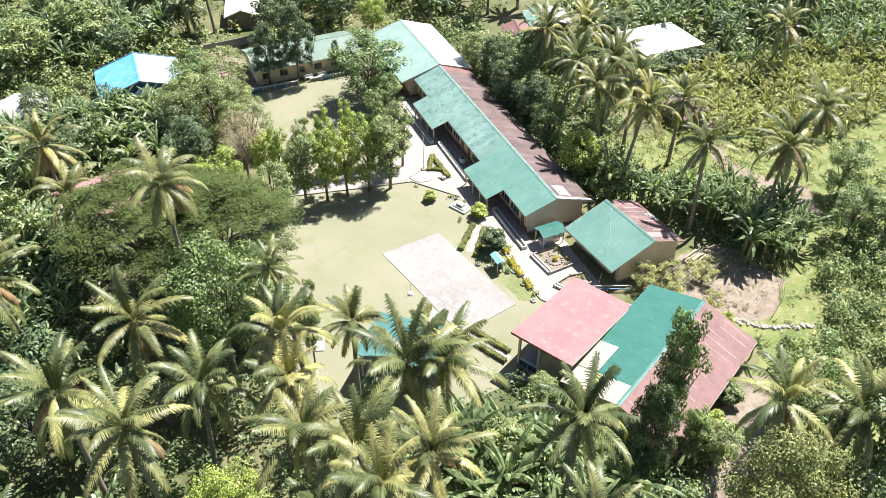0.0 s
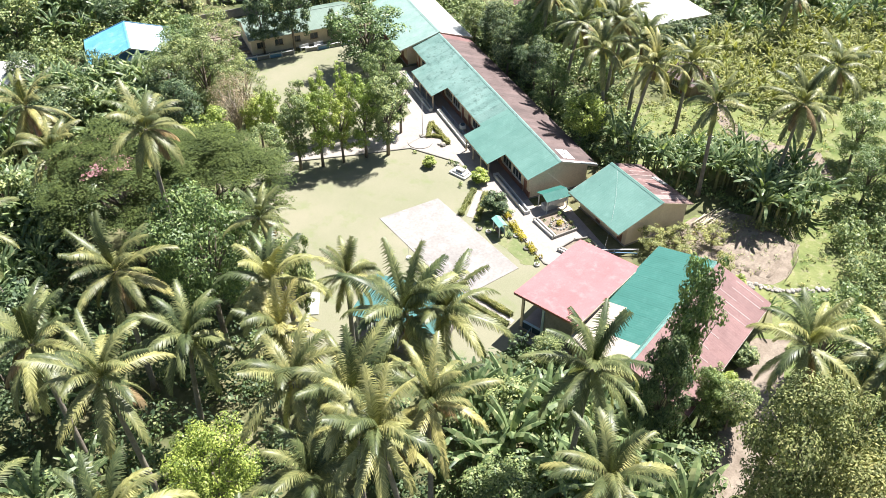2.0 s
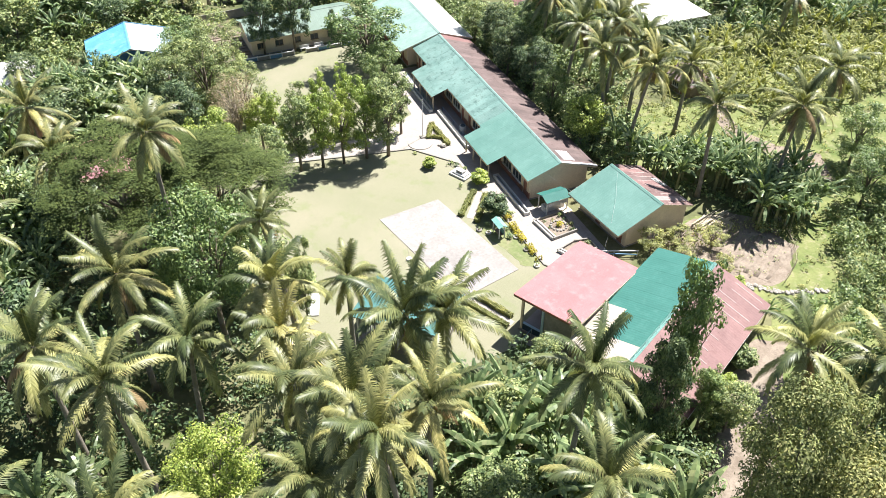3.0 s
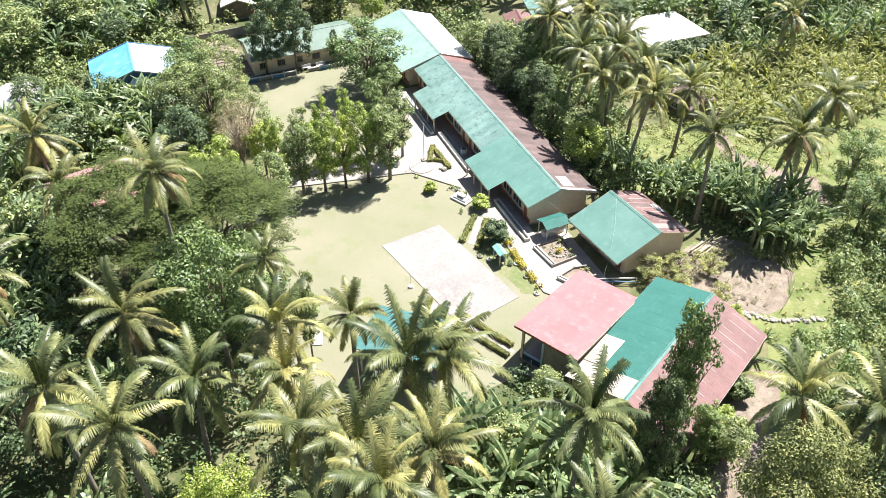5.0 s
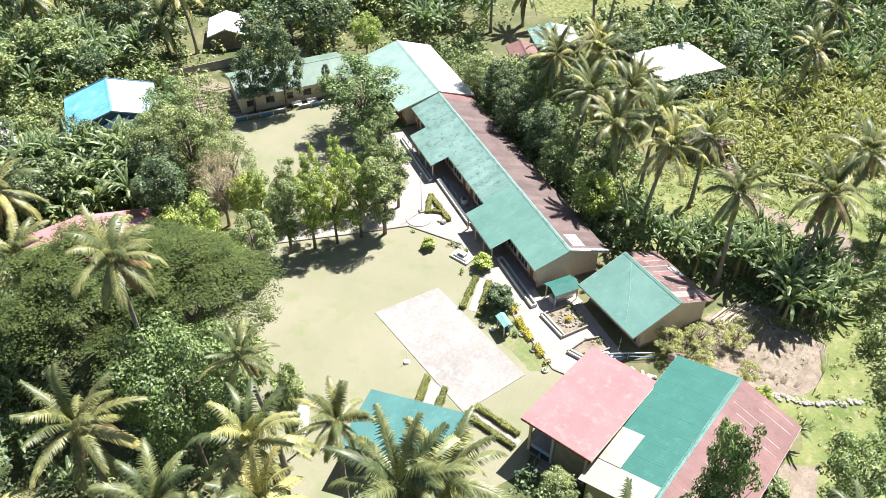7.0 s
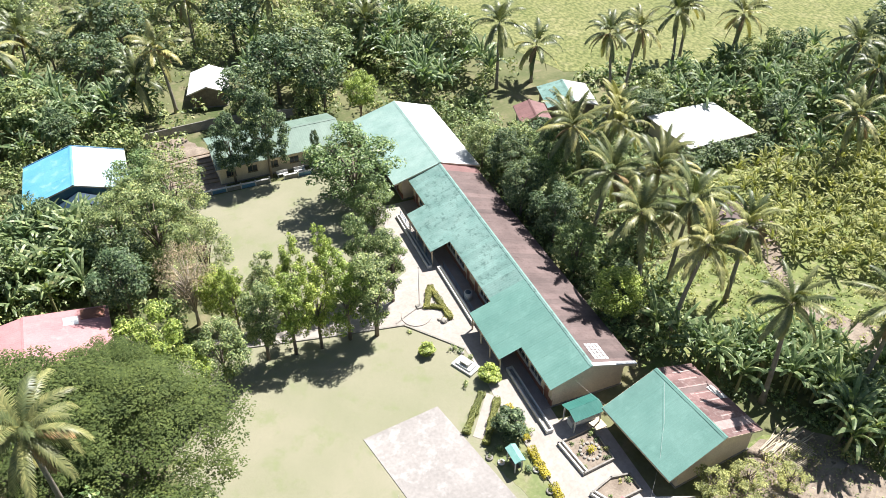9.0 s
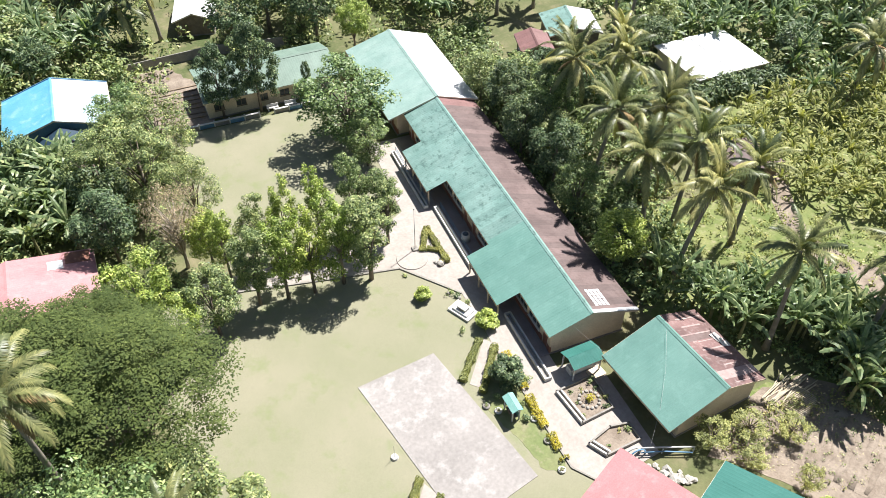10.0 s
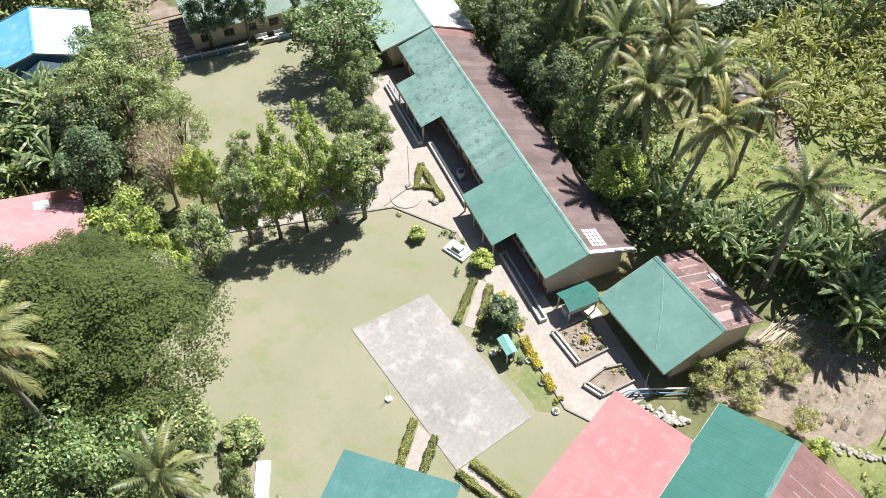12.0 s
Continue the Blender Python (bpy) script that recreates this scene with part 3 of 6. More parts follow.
def ragged(poly, seed, step=1.0, amp=0.35):
    """A polygon's outline with uneven, grown-over edges."""
    rng, out = random.Random(seed), []
    for (x0, y0), (x1, y1) in zip(poly, poly[1:] + poly[:1]):
        ln = math.hypot(x1 - x0, y1 - y0)
        n = max(1, int(ln / step))
        for i in range(n):
            u, w = i / n, amp * rng.uniform(-1, 1) * (0 if i == 0 else 1)
            out.append((x0 + (x1 - x0) * u - (y1 - y0) / ln * w, y0 + (y1 - y0) * u + (x1 - x0) / ln * w))
    return out


bm = bmesh.new()
bmesh.ops.create_grid(bm, x_segments=60, y_segments=60, size=2500)
solo("ground", bm, M_GROUND, pose(20, 20, 0), "weedy brown-green soil under the plantation", "ground", "", "structure")

LAWN = [(-17, 17.5), (-7.2, 16.3), (0.9, 14.7), (9, 13.3), (12.2, 9.4), (13.8, 7.4), (14.1, 3), (13.9, 0), (14.5, -15), (16, -17), (9, -22), (6, -25), (-2, -26), (-14, -22), (-17, -5)]
PAVING = [(-13, 19), (-7.2, 16.3), (0.9, 14.7), (9, 13.3), (12.2, 9.4), (13.8, 7.4), (14.1, 3), (13.9, 0), (14.5, -15), (16, -17), (17, -17.4), (22.4, -16.6), (22.4, -5.0), (18.5, -5.0), (18.5, 36), (13.2, 36), (12.4, 22), (11, 21.2), (6, 18.2), (-3, 18.8)]
FARLAWN = [(-10, 47.2), (12, 47.8), (13.2, 36), (12.4, 22), (11, 21.2), (6, 18.2), (-3, 18.8), (-8, 20), (-9, 28)]
solo("lawn", prism(bmesh.new(), LAWN, -0.2, 0.03), M_LAWN, pose(0, 0, 0), "sun-bleached mown lawn of the school yard", "lawn", "", "structure")
solo("far_lawn", prism(bmesh.new(), FARLAWN, -0.2, 0.025), M_LAWN, pose(0, 0, 0), "bleached lawn between the school buildings", "lawn", "", "structure")
solo("pavement", prism(bmesh.new(), PAVING, -0.2, 0.07), M_PAVE, pose(0, 0, 0), "pale concrete walkway along the classrooms", "walkway", "", "structure")
solo("court_slab", prism(bmesh.new(), [(0, 0), (8.1, 1.1), (11.45, -14.6), (3.6, -16.6)], -0.1, 0.09), M_CONC, pose(0, 0, 0), "worn pale concrete play court with patches", "court", "", "structure")
RIGHTGRASS = [(24, -44), (20, -40), (33, -31), (33, -22), (30, -17), (36, -14), (46, -16), (60, -6), (80, 6), (92, 0), (75, -30), (50, -48), (34, -56)]
MIDGRASS = [(30, -2), (42, 2), (52, 14), (50, 30), (75, 24), (95, 24), (110, 10), (80, 4), (60, -6), (46, -9), (36, -8)]
solo("right_meadow", prism(bmesh.new(), ragged(RIGHTGRASS, 1, 2.0, 0.8), -0.2, 0.02), M_GRASS, pose(0, 0, 0), "rough grass and bare earth beside the garden", "grass", "", "structure")
solo("nursery_meadow", prism(bmesh.new(), ragged(MIDGRASS, 2, 2.0, 0.8), -0.2, 0.016), M_GRASS, pose(0, 0, 0), "rough grass among young palms", "grass", "", "structure")
FIELD = [(40, 102), (47, 92), (57, 63), (84, 54), (120, 50), (175, 60), (240, 150), (120, 260), (50, 200)]
solo("crop_field", prism(bmesh.new(), FIELD, -0.2, 0.03), M_FIELD, pose(0, 0, 0), "open yellow-green crop field behind the trees", "field", "", "structure")
solo("dirt_track", prism(bmesh.new(), ragged([(13, -47), (20, -47.5), (24.5, -41.5), (28, -38.5), (32, -35), (29, -33.4), (22, -37.0)], 4, 0.9, 0.4), -0.2, 0.04), M_DIRT, pose(0, 0, 0), "bare earth track beside the red roof", "path", "", "structure")
solo("plantation_track", prism(bmesh.new(), [(58, 13), (54.8, 9.5), (52.6, 4), (51.4, 0), (53, -6), (54, -12), (57, -14.5), (60, -9), (56, -5), (54, 0), (55, 3.6), (57, 7.6), (60, 12)], -0.2, 0.045), M_DIRT, pose(0, 0, 0), "bare earth track through the plantation", "path", "", "structure")
solo("plantation_lawn", prism(bmesh.new(), [(38, 11), (39, 3), (45, 0), (49, 2), (49, 9), (44, 12)], -0.2, 0.035), M_GRASS, pose(0, 0, 0), "green grass clearing under the palms", "grass", "", "structure")
solo("garden_ground", prism(bmesh.new(), ragged([(26, -18.5), (31, -16.6), (34.4, -14.6), (40, -14.6), (43.6, -18), (42.5, -23), (40, -26.2), (37, -27.6), (33, -26.6), (31, -23.6)], 5, 0.9, 0.35), -0.2, 0.032), M_DIRT, pose(0, 0, 0), "littered bare soil round the vegetable garden", "soil", "", "structure")
solo("far_yard", prism(bmesh.new(), ragged([(-14, 64), (-9, 66), (-4.6, 58), (-4.6, 47.5), (-13, 50)], 6, 1.0, 0.4), -0.2, 0.03), M_DIRT, pose(0, 0, 0), "bare earth yard beside the green house", "yard", "", "structure")


def strip(name, pts, width, z0, z1, material, label, category, kind="", bevel=0.0):
    """A low wall or kerb along a line of points."""
    root = thing(name, pose(0, 0, 0), label, category, "", kind)
    for (x0, y0), (x1, y1) in zip(pts, pts[1:]):
        ln, a = math.hypot(x1 - x0, y1 - y0), math.atan2(y1 - y0, x1 - x0)
        bm = box(bmesh.new(), -0.0, -width / 2, z0, ln, width / 2, z1, bevel)
        bm.transform(Matrix.Translation((x0, y0, 0)) @ Matrix.Rotation(a, 4, "Z"))
        part("segment", bm, material, root)
    return root


strip("kerb", [(-13, 17.2), (-7.2, 16.3), (0.9, 14.7), (9, 13.3), (12.2, 9.4), (13.8, 7.4)], 0.2, -0.1, 0.17, M_GREYC, "low grey cement kerb along the lawn", "kerb", "structure")
strip("edging", [(14.0, -1), (14.5, -15), (16, -17)], 0.15, -0.1, 0.16, M_GREYC, "low cement edging of the walkway", "kerb", "structure")

# ---- buildings ----


def sheet_mesh(name, width, length, material, ribs=3):
    """One ribbed roofing sheet: x along the eave, y up the slope, z out of the roof."""
    prof = [(0.0, 0.018)]
    p = width / ribs
    for k in range(ribs):
        prof += [(k * p + p * 0.5, 0.018), (k * p + p * 0.62, 0.0215), (k * p + p * 0.86, 0.0215), (k * p + p * 0.98, 0.018)]
    prof += [(width + 0.03, 0.018), (width + 0.03, 0.0), (0.0, 0.0)]
    bm = bmesh.new()
    a = [bm.verts.new((x, 0, z)) for x, z in prof]
    b = [bm.verts.new((x, length, z)) for x, z in prof]
    n = len(prof)
    for i in range(n):
        bm.faces.new((a[i], a[(i + 1) % n], b[(i + 1) % n], b[i]))
    bm.faces.new(a[::-1])
    bm.faces.new(b)
    bmesh.ops.recalc_face_normals(bm, faces=bm.faces)
    me = bpy.data.meshes.new(name)
    bm.to_mesh(me)
    bm.free()
    me.materials.append(material)
    return me


def roof_slope(house, e0, e1, r0, material, width=0.95, label="", swaps=None, lift=0.0, name="roof"):
    """A slope from the eave e0-e1 up to r0, above e0: a deck with roofing sheets on it."""
    e0, e1, r0 = Vector(e0), Vector(e1), Vector(r0)
    run = e1 - e0
    up = r0 - e0
    up -= run.normalized() * up.dot(run.normalized())
    nrm = run.cross(up).normalized()
    if nrm.z < 0:
        e0, e1 = e1, e0
        run = -run
        nrm = -nrm
    ax = Matrix((run.normalized(), up.normalized(), nrm)).transposed().to_4x4()
    base = Matrix.Translation(e0 + nrm * lift) @ ax
    deck = part(name, boxed(0.02, 0.03, -0.07, run.length - 0.02, up.length - 0.01, -0.004), M_WOOD, house, label)
    deck.matrix_local = base
    count = max(1, round(run.length / width))
    w = run.length / count
    meshes = {}
    for k in range(count):
        m = (swaps or {}).get(k, material)
        if m.name not in meshes:
            meshes[m.name] = sheet_mesh("roof_sheet", w, up.length, m)
        ob = new("roof_sheet", meshes[m.name])
        ob.parent = deck
        ob.matrix_local = Matrix.Translation((k * w, 0, 0.006 * (k % 2))) 
    return deck


def beam(name, p0, p1, w, h, material, parent, label=""):
    p0, p1 = Vector(p0), Vector(p1)
    d = p1 - p0
    bm = boxed(0, -w / 2, -h / 2, d.length, w / 2, h / 2)
    ob = part(name, bm, material, parent, label)
    ob.matrix_local = Matrix.Translation(p0) @ d.to_track_quat("X", "Z").to_matrix().to_4x4()
    return ob


def wall_run(bm, y0, y1, x0, x1, z0, z1, holes):
    """A wall along y from y0 to y1, x0 to x1 thick, with holes (ya, yb, za, zb) through it."""
    y = y0
    for ya, yb, za, zb in sorted(holes):
        if ya > y:
            box(bm, x0, y, z0, x1, ya, z1)
        if za > z0:
            box(bm, x0, ya, z0, x1, yb, min(za, z1))
        if zb < z1:
            box(bm, x0, ya, max(zb, z0), x1, yb, z1)
        y = yb
    if y < y1:
        box(bm, x0, y, z0, x1, y1, z1)
    bmesh.ops.remove_doubles(bm, verts=bm.verts, dist=0.0005)
    return bm


def window(house, x, ya, yb, za, zb, face, frame_mat=None, lights=3):
    fm = frame_mat or M_WHITE
    bm = bmesh.new()
    t = 0.06
    x0, x1 = x - 0.05, x + 0.05
    box(bm, x0, ya, za, x1, yb, za + t)
    box(bm, x0, ya, zb - t, x1, yb, zb)
    for k in range(lights + 1):
        y = ya + (yb - ya - t) * k / lights
        box(bm, x0, y, za + t, x1, y + t, zb - t)
    w = part("window", bm, fm, house)
    step = (yb - ya - t) / lights
    for k in range(lights):
        part("pane", boxed(x - 0.012, ya + t + step * k, za + t, x + 0.012, ya + step * (k + 1), zb - t), M_GLASS, w)
    part("window_sill", boxed(x - 0.18 if face < 0 else x - 0.02, ya - 0.05, za - 0.06, x + 0.02 if face < 0 else x + 0.18, yb + 0.05, za - 0.002), fm, w)
    return w


def door(house, x, ya, yb, z0, z1, material):
    d = part("door", boxed(x - 0.025, ya + 0.05, z0 + 0.01, x + 0.025, yb - 0.05, z1 - 0.05), material, house, "closed painted wooden door")
    bm = bmesh.new()
    box(bm, x - 0.06, ya, z0, x + 0.06, ya + 0.05, z1)
    box(bm, x - 0.06, yb - 0.05, z0, x + 0.06, yb, z1)
    box(bm, x - 0.06, ya + 0.05, z1 - 0.05, x + 0.06, yb - 0.05, z1)
    part("door_frame", bm, M_WHITE, d)
    for k in range(2):
        part("door_panel", boxed(x - 0.04, ya + 0.17, z0 + 0.2 + 0.9 * k, x - 0.0255, yb - 0.17, z0 + 0.95 + 0.9 * k), material, d)
    return d


def gable_house(name, label, m, y0, y1, wx, ex, rx, ez, rz, mats, walls, openings=(), over=0.5, swaps=(None, None), wain=None, ridge_mat=None, floor=0.15, tag="building"):
    """A house along y: wx front and back wall, ex front and back eave, rx ridge; ez, rz their heights."""
    house = thing(name, m, label, tag)
    t = 0.15
    slope = [(rz - ez[i]) / (rx - ex[i]) for i in (0, 1)]
    top = [ez[i] + slope[i] * (wx[i] - ex[i]) - 0.09 for i in (0, 1)]
    part("plinth", boxed(wx[0] - 0.1, y0 - 0.1, -0.15, wx[1] + 0.1, y1 + 0.1, floor), M_GREYC, house)
    low = wain[1] if wain else floor
    if wain:
        part("wainscot", wall_run(bmesh.new(), y0, y1, wx[0] - 0.012, wx[0] + t, floor, low, [h for h in openings if h[2] < low]), wain[0], house)
    part("front_wall", wall_run(bmesh.new(), y0, y1, wx[0], wx[0] + t, low, top[0], list(openings)), walls, house)
    back = [(y0 + (y1 - y0) * (k + 0.3) / 6, y0 + (y1 - y0) * (k + 0.75) / 6, 1.1, 2.1) for k in range(6)]
    part("back_wall", wall_run(bmesh.new(), y0, y1, wx[1] - t, wx[1], floor, top[1], back), walls, house)
    for h in back:
        window(house, wx[1] - 0.07, *h, 1, M_WOOD, 2)
    for ya, yb in ((y0, y0 + t), (y1 - t, y1)):
        xs = [wx[0] + t, rx, wx[1] - t]
        zs = [ez[0] + slope[0] * (xs[0] - ex[0]) - 0.09, rz - 0.09, ez[1] + slope[1] * (xs[2] - ex[1]) - 0.09]
        bm = bmesh.new()
        f = [bm.verts.new((x, ya, z)) for x, z in [(xs[0], floor), (xs[2], floor), (xs[2], zs[2]), (xs[1], zs[1]), (xs[0], zs[0])]]
        g = [bm.verts.new((v.co.x, yb, v.co.z)) for v in f]
        bm.faces.new(f)
        bm.faces.new(g[::-1])
        for i in range(5):
            bm.faces.new((f[i], g[i], g[(i + 1) % 5], f[(i + 1) % 5]))
        bmesh.ops.recalc_face_normals(bm, faces=bm.faces)
        part("gable_wall", bm, walls, house)
    part("floor", boxed(wx[0] + t, y0 + t, floor, wx[1] - t, y1 - t, floor + 0.01), M_FLOOR, house)
    ya, yb = y0 - over, y1 + over
    roof_slope(house, (ex[0], ya, ez[0]), (ex[0], yb, ez[0]), (rx, ya, rz), mats[0], swaps=swaps[0])
    roof_slope(house, (ex[1], ya, ez[1]), (ex[1], yb, ez[1]), (rx, ya, rz), mats[1], swaps=swaps[1])
    bm = bmesh.new()
    for sx, sl in ((-1, slope[0]), (1, slope[1])):
        d = 0.22
        vs = [bm.verts.new(p) for p in ((rx, ya, rz + 0.075), (rx, yb, rz + 0.075), (rx + sx * d, yb, rz + 0.062 - d * abs(sl)), (rx + sx * d, ya, rz + 0.062 - d * abs(sl)))]
        bm.faces.new(vs)
    bmesh.ops.recalc_face_normals(bm, faces=bm.faces)
    bmesh.ops.solidify(bm, geom=bm.faces[:], thickness=0.02)
    part("ridge_cap", bm, ridge_mat or mats[0], house)
    for y in (ya, yb):
        for i in (0, 1):
            beam("barge_board", (ex[i], y, ez[i] - 0.1), (rx, y, rz - 0.1), 0.04, 0.2, M_CREAM, house)
    for i in (0, 1):
        beam("fascia", (ex[i], ya + 0.03, ez[i] - 0.11), (ex[i], yb - 0.03, ez[i] - 0.11), 0.04, 0.16, M_CREAM, house)
    for h in openings:
        if h[2] <= floor + 0.05:
            door(house, wx[0] + 0.07, h[0], h[1], floor, h[3], M_MAROON)
        else:
            window(house, wx[0] + 0.07, *h, -1)
    return house


# long classroom block
RX, RZ, SL = 22.5, 4.8, 0.345
LONG_HOLES = []
for c in range(4):
    y = -3.2 + c * 9.75
    LONG_HOLES += [(y + 0.6, y + 1.6, 0.15, 2.25), (y + 2.2, y + 4.6, 1.05, 2.35), (y + 5.0, y + 7.4, 1.05, 2.35), (y + 8.0, y + 9.0, 0.15, 2.25)]
long_block = gable_house("classroom_block", "long cream classroom block with weathered green and brown metal roof", pose(0, 0, 0), -3.2, 35.8, (18.55, 26.7), (18.0, 27.9), RX, (RZ - SL * 4.5, RZ - SL * 5.4), RZ,
                         (M_GREEN_OLD, M_RUST), M_CREAM, LONG_HOLES, over=0.45, wain=(M_MAROON, 1.0), swaps=({k: M_GREEN for k in range(27, 42)}, {41: M_RUSTRED, 40: M_RUSTRED}), ridge_mat=M_GREEN_OLD)
for ya, yb, mt in ((2.6, 10.1, M_GREEN), (21.7, 30.0, M_GREEN_OLD)):
    roof_slope(long_block, (15.5, ya, RZ - SL * 7.0), (15.5, yb, RZ - SL * 7.0), (18.05, ya, RZ - SL * 4.45), mt, name="porch_roof", lift=0.004)
    beam("fascia", (15.5, ya + 0.03, RZ - SL * 7 - 0.11), (15.5, yb - 0.03, RZ - SL * 7 - 0.11), 0.04, 0.16, M_CREAM, long_block)
    for k in range(4):
        y = ya + 0.25 + (yb - ya - 0.5) * k / 3
        part("porch_post", boxed(15.72, y - 0.08, 0.0, 15.88, y + 0.08, 2.33, bevel=0.015), M_CREAM, long_block)
        beam("rafter", (15.55, y, RZ - SL * 7 - 0.11), (18.5, y, RZ - SL * 4.05 - 0.11), 0.06, 0.1, M_WOOD, long_block)
part("edge_flashing", boxed(0, -0.22, 0, 5.7, 0.22, 0.02), M_ZINCW, long_block, "bright zinc flashing along the gable").matrix_local = Matrix.Translation((RX + 0.05, -3.45, RZ + 0.04)) @ Matrix.Rotation(math.atan(SL), 4, "Y")
for i in range(4):
    for j in range(5):
        part("patch_sheet", boxed(0, 0, 0, 0.36, 0.4, 0.015), M_ZINCW, long_block, "small white repair sheet").matrix_local = Matrix.Translation((23.35 + 0.44 * i, -2.75 + 0.47 * j, RZ - SL * (0.85 + 0.44 * i) + 0.045)) @ Matrix.Rotation(math.atan(SL), 4, "Y")
part("corridor_floor", boxed(16.6, -3.3, 0.0, 18.44, 35.9, 0.152), M_FLOOR, long_block)

# plant boxes and rails before the corridor
def plant_box(y0, y1, x0, w, label):
    root = thing("plant_box", pose(0, 0, 0), label, "plant box", "corridor plant boxes")
    bm = bmesh.new()
    box(bm, x0, y0, 0, x0 + 0.14, y1, 0.5)
    box(bm, x0 + w - 0.14, y0, 0, x0 + w, y1, 0.5)
    box(bm, x0 + 0.14, y0, 0, x0 + w - 0.14, y0 + 0.14, 0.5)
    box(bm, x0 + 0.14, y1 - 0.14, 0, x0 + w - 0.14, y1, 0.5)
    part("rim", bm, M_WHITE, root)
    part("earth", boxed(x0 + 0.14, y0 + 0.14, 0, x0 + w - 0.14, y1 - 0.14, 0.18), M_GREYC, root)


plant_box(-6.1, 2.9, 16.55, 0.75, "long white-rimmed cement trough before the classroom corridor")
plant_box(10.4, 21.0, 16.05, 0.55, "long dark cement trough before the shaded corridor")
plant_box(21.4, 33.0, 15.0, 0.55, "narrow cement trough before the far porch")


def rail(y0, y1, x):
    root = thing("porch_rail", pose(0, 0, 0), "dark blue pipe rail along the corridor", "rail", "porch rails")
    n = int((y1 - y0) / 1.8)
    for k in range(n + 1):
        y = y0 + (y1 - y0) * k / n
        part("post", tube(bmesh.new(), [(x, y, 0.0), (x, y, 0.95)], 0.03, 6), M_NAVY, root)
    for z in (0.5, 0.93):
        part("bar", tube(bmesh.new(), [(x, y0, z), (x, y1, z)], 0.028, 6), M_BLUEP, root)


rail(10.6, 20.9, 16.85)
rail(21.6, 33.0, 15.65)

# far classroom block beyond it, green and bright zinc
gable_house("classroom_block", "far classroom block with pale green and bright zinc roof", pose(0, 0, 0), 36.6, 54.4, (17.2, 27.4), (15.9, 28.5), 22.6, (3.0, 3.1), 5.0,
            (M_GREEN_PALE, M_ZINCW), M_CREAM, [(38, 39, 0.15, 2.2), (39.6, 42.2, 1.0, 2.3), (43, 45.6, 1.0, 2.3), (46, 47, 0.15, 2.2), (48, 50.4, 1.0, 2.3)], over=0.5, wain=(M_MAROON, 1.0))

# small house beside the garden
SM = pose(22.9, -16.4, 0, 0, 0, 6.5)
small_house = gable_house("small_school_house", "small cream house with bright green and rusty metal roof", SM, 0.45, 9.0, (1.7, 10.6), (0.0, 11.2), 6.1, (2.65, 3.0), 4.9, (M_GREEN, M_RUSTDARK), M_CREAM,
            [(1.0, 2.0, 0.15, 2.2), (2.6, 4.6, 1.0, 2.2), (5.0, 6.0, 0.15, 2.2), (6.4, 8.4, 1.0, 2.2)], over=0.45, swaps=(None, {1: M_RUSTPALE, 6: M_RUST}))

rng_l = random.Random(9)
for k in range(9):
    y = 0.4 + k * 1.02
    u0, u1 = rng_l.uniform(0.02, 0.3), rng_l.uniform(0.6, 0.98)
    beam("lap_strip", (11.2 - 5.1 * u0, y, 3.0 + 1.9 * u0 + 0.03), (11.2 - 5.1 * u1, y, 3.0 + 1.9 * u1 + 0.03), rng_l.uniform(0.08, 0.22), 0.03, M_RUSTPALE, small_house, "pale bare lap between roof sheets")

for dx, dy, w, turn in ((0, 0, 1.1, 12), (0.25, -0.9, 0.7, -8)):
    part("loose_sheet", boxed(-0.5, -w / 2, 0, 0.5, w / 2, 0.02), M_ZINC, small_house, "loose grey-white sheet lying on the roof").matrix_local = Matrix.Translation((10.3 + dx, 5.6 + dy, 3.0 + 1.9 * (0.9 - dx) / 5.1 + 0.08)) @ Matrix.Rotation(math.atan(1.9 / 5.1), 4, "Y") @ Matrix.Rotation(radians(turn), 4, "Z")

# pink-roofed hall: one slope on posts and walls
PK = pose(6.5, -22.75, 0, 0, 0, 28.3)
hall = thing("assembly_hall", PK, "open hall with faded pink-red metal roof", "building")
roof_slope(hall, (12.7, 0, 3.85), (12.7, -7.3, 3.85), (0, 0, 5.15), M_PINK, 0.95)
for y in (0.0, -7.3):
    beam("barge_board", (0, y, 5.03), (12.7, y, 3.73), 0.05, 0.24, M_CREAM, hall)
beam("fascia", (0, -7.27, 5.02), (0, -0.03, 5.02), 0.05, 0.26, M_MAROON, hall)
beam("fascia", (12.7, -7.27, 3.73), (12.7, -0.03, 3.73), 0.05, 0.22, M_CREAM, hall)
part("floor", boxed(0.6, -6.8, -0.1, 12.3, -0.5, 0.3), M_FLOOR, hall)
for x in (0.8, 4.6, 8.4, 12.1):
    for y in (-0.7, -6.6):
        part("post", boxed(x - 0.13, y - 0.13, 0.3, x + 0.13, y + 0.13, 5.0 - 0.1024 * x, bevel=0.02), M_CREAM, hall)
part("side_wall", boxed(0.93, -6.66, 0.3, 12.0, -6.54, 3.4), M_CREAM, hall)
part("back_wall", boxed(5.2, -6.5, 0.3, 5.32, -0.8, 3.9), M_CREAM, hall)
part("front_wall", boxed(0.74, -6.46, 0.3, 0.86, -3.3, 4.85), M_GREYC, hall, "grey cement wall under the eave")
part("pillar", boxed(0.66, -3.28, 0.3, 0.94, -3.0, 4.85, bevel=0.02), M_BLUEPALE, hall, "pale blue painted pillar")
part("parapet", boxed(0.66, -2.98, 0.3, 0.84, -0.9, 1.15, bevel=0.02), M_NAVY, hall, "low dark blue painted wall")
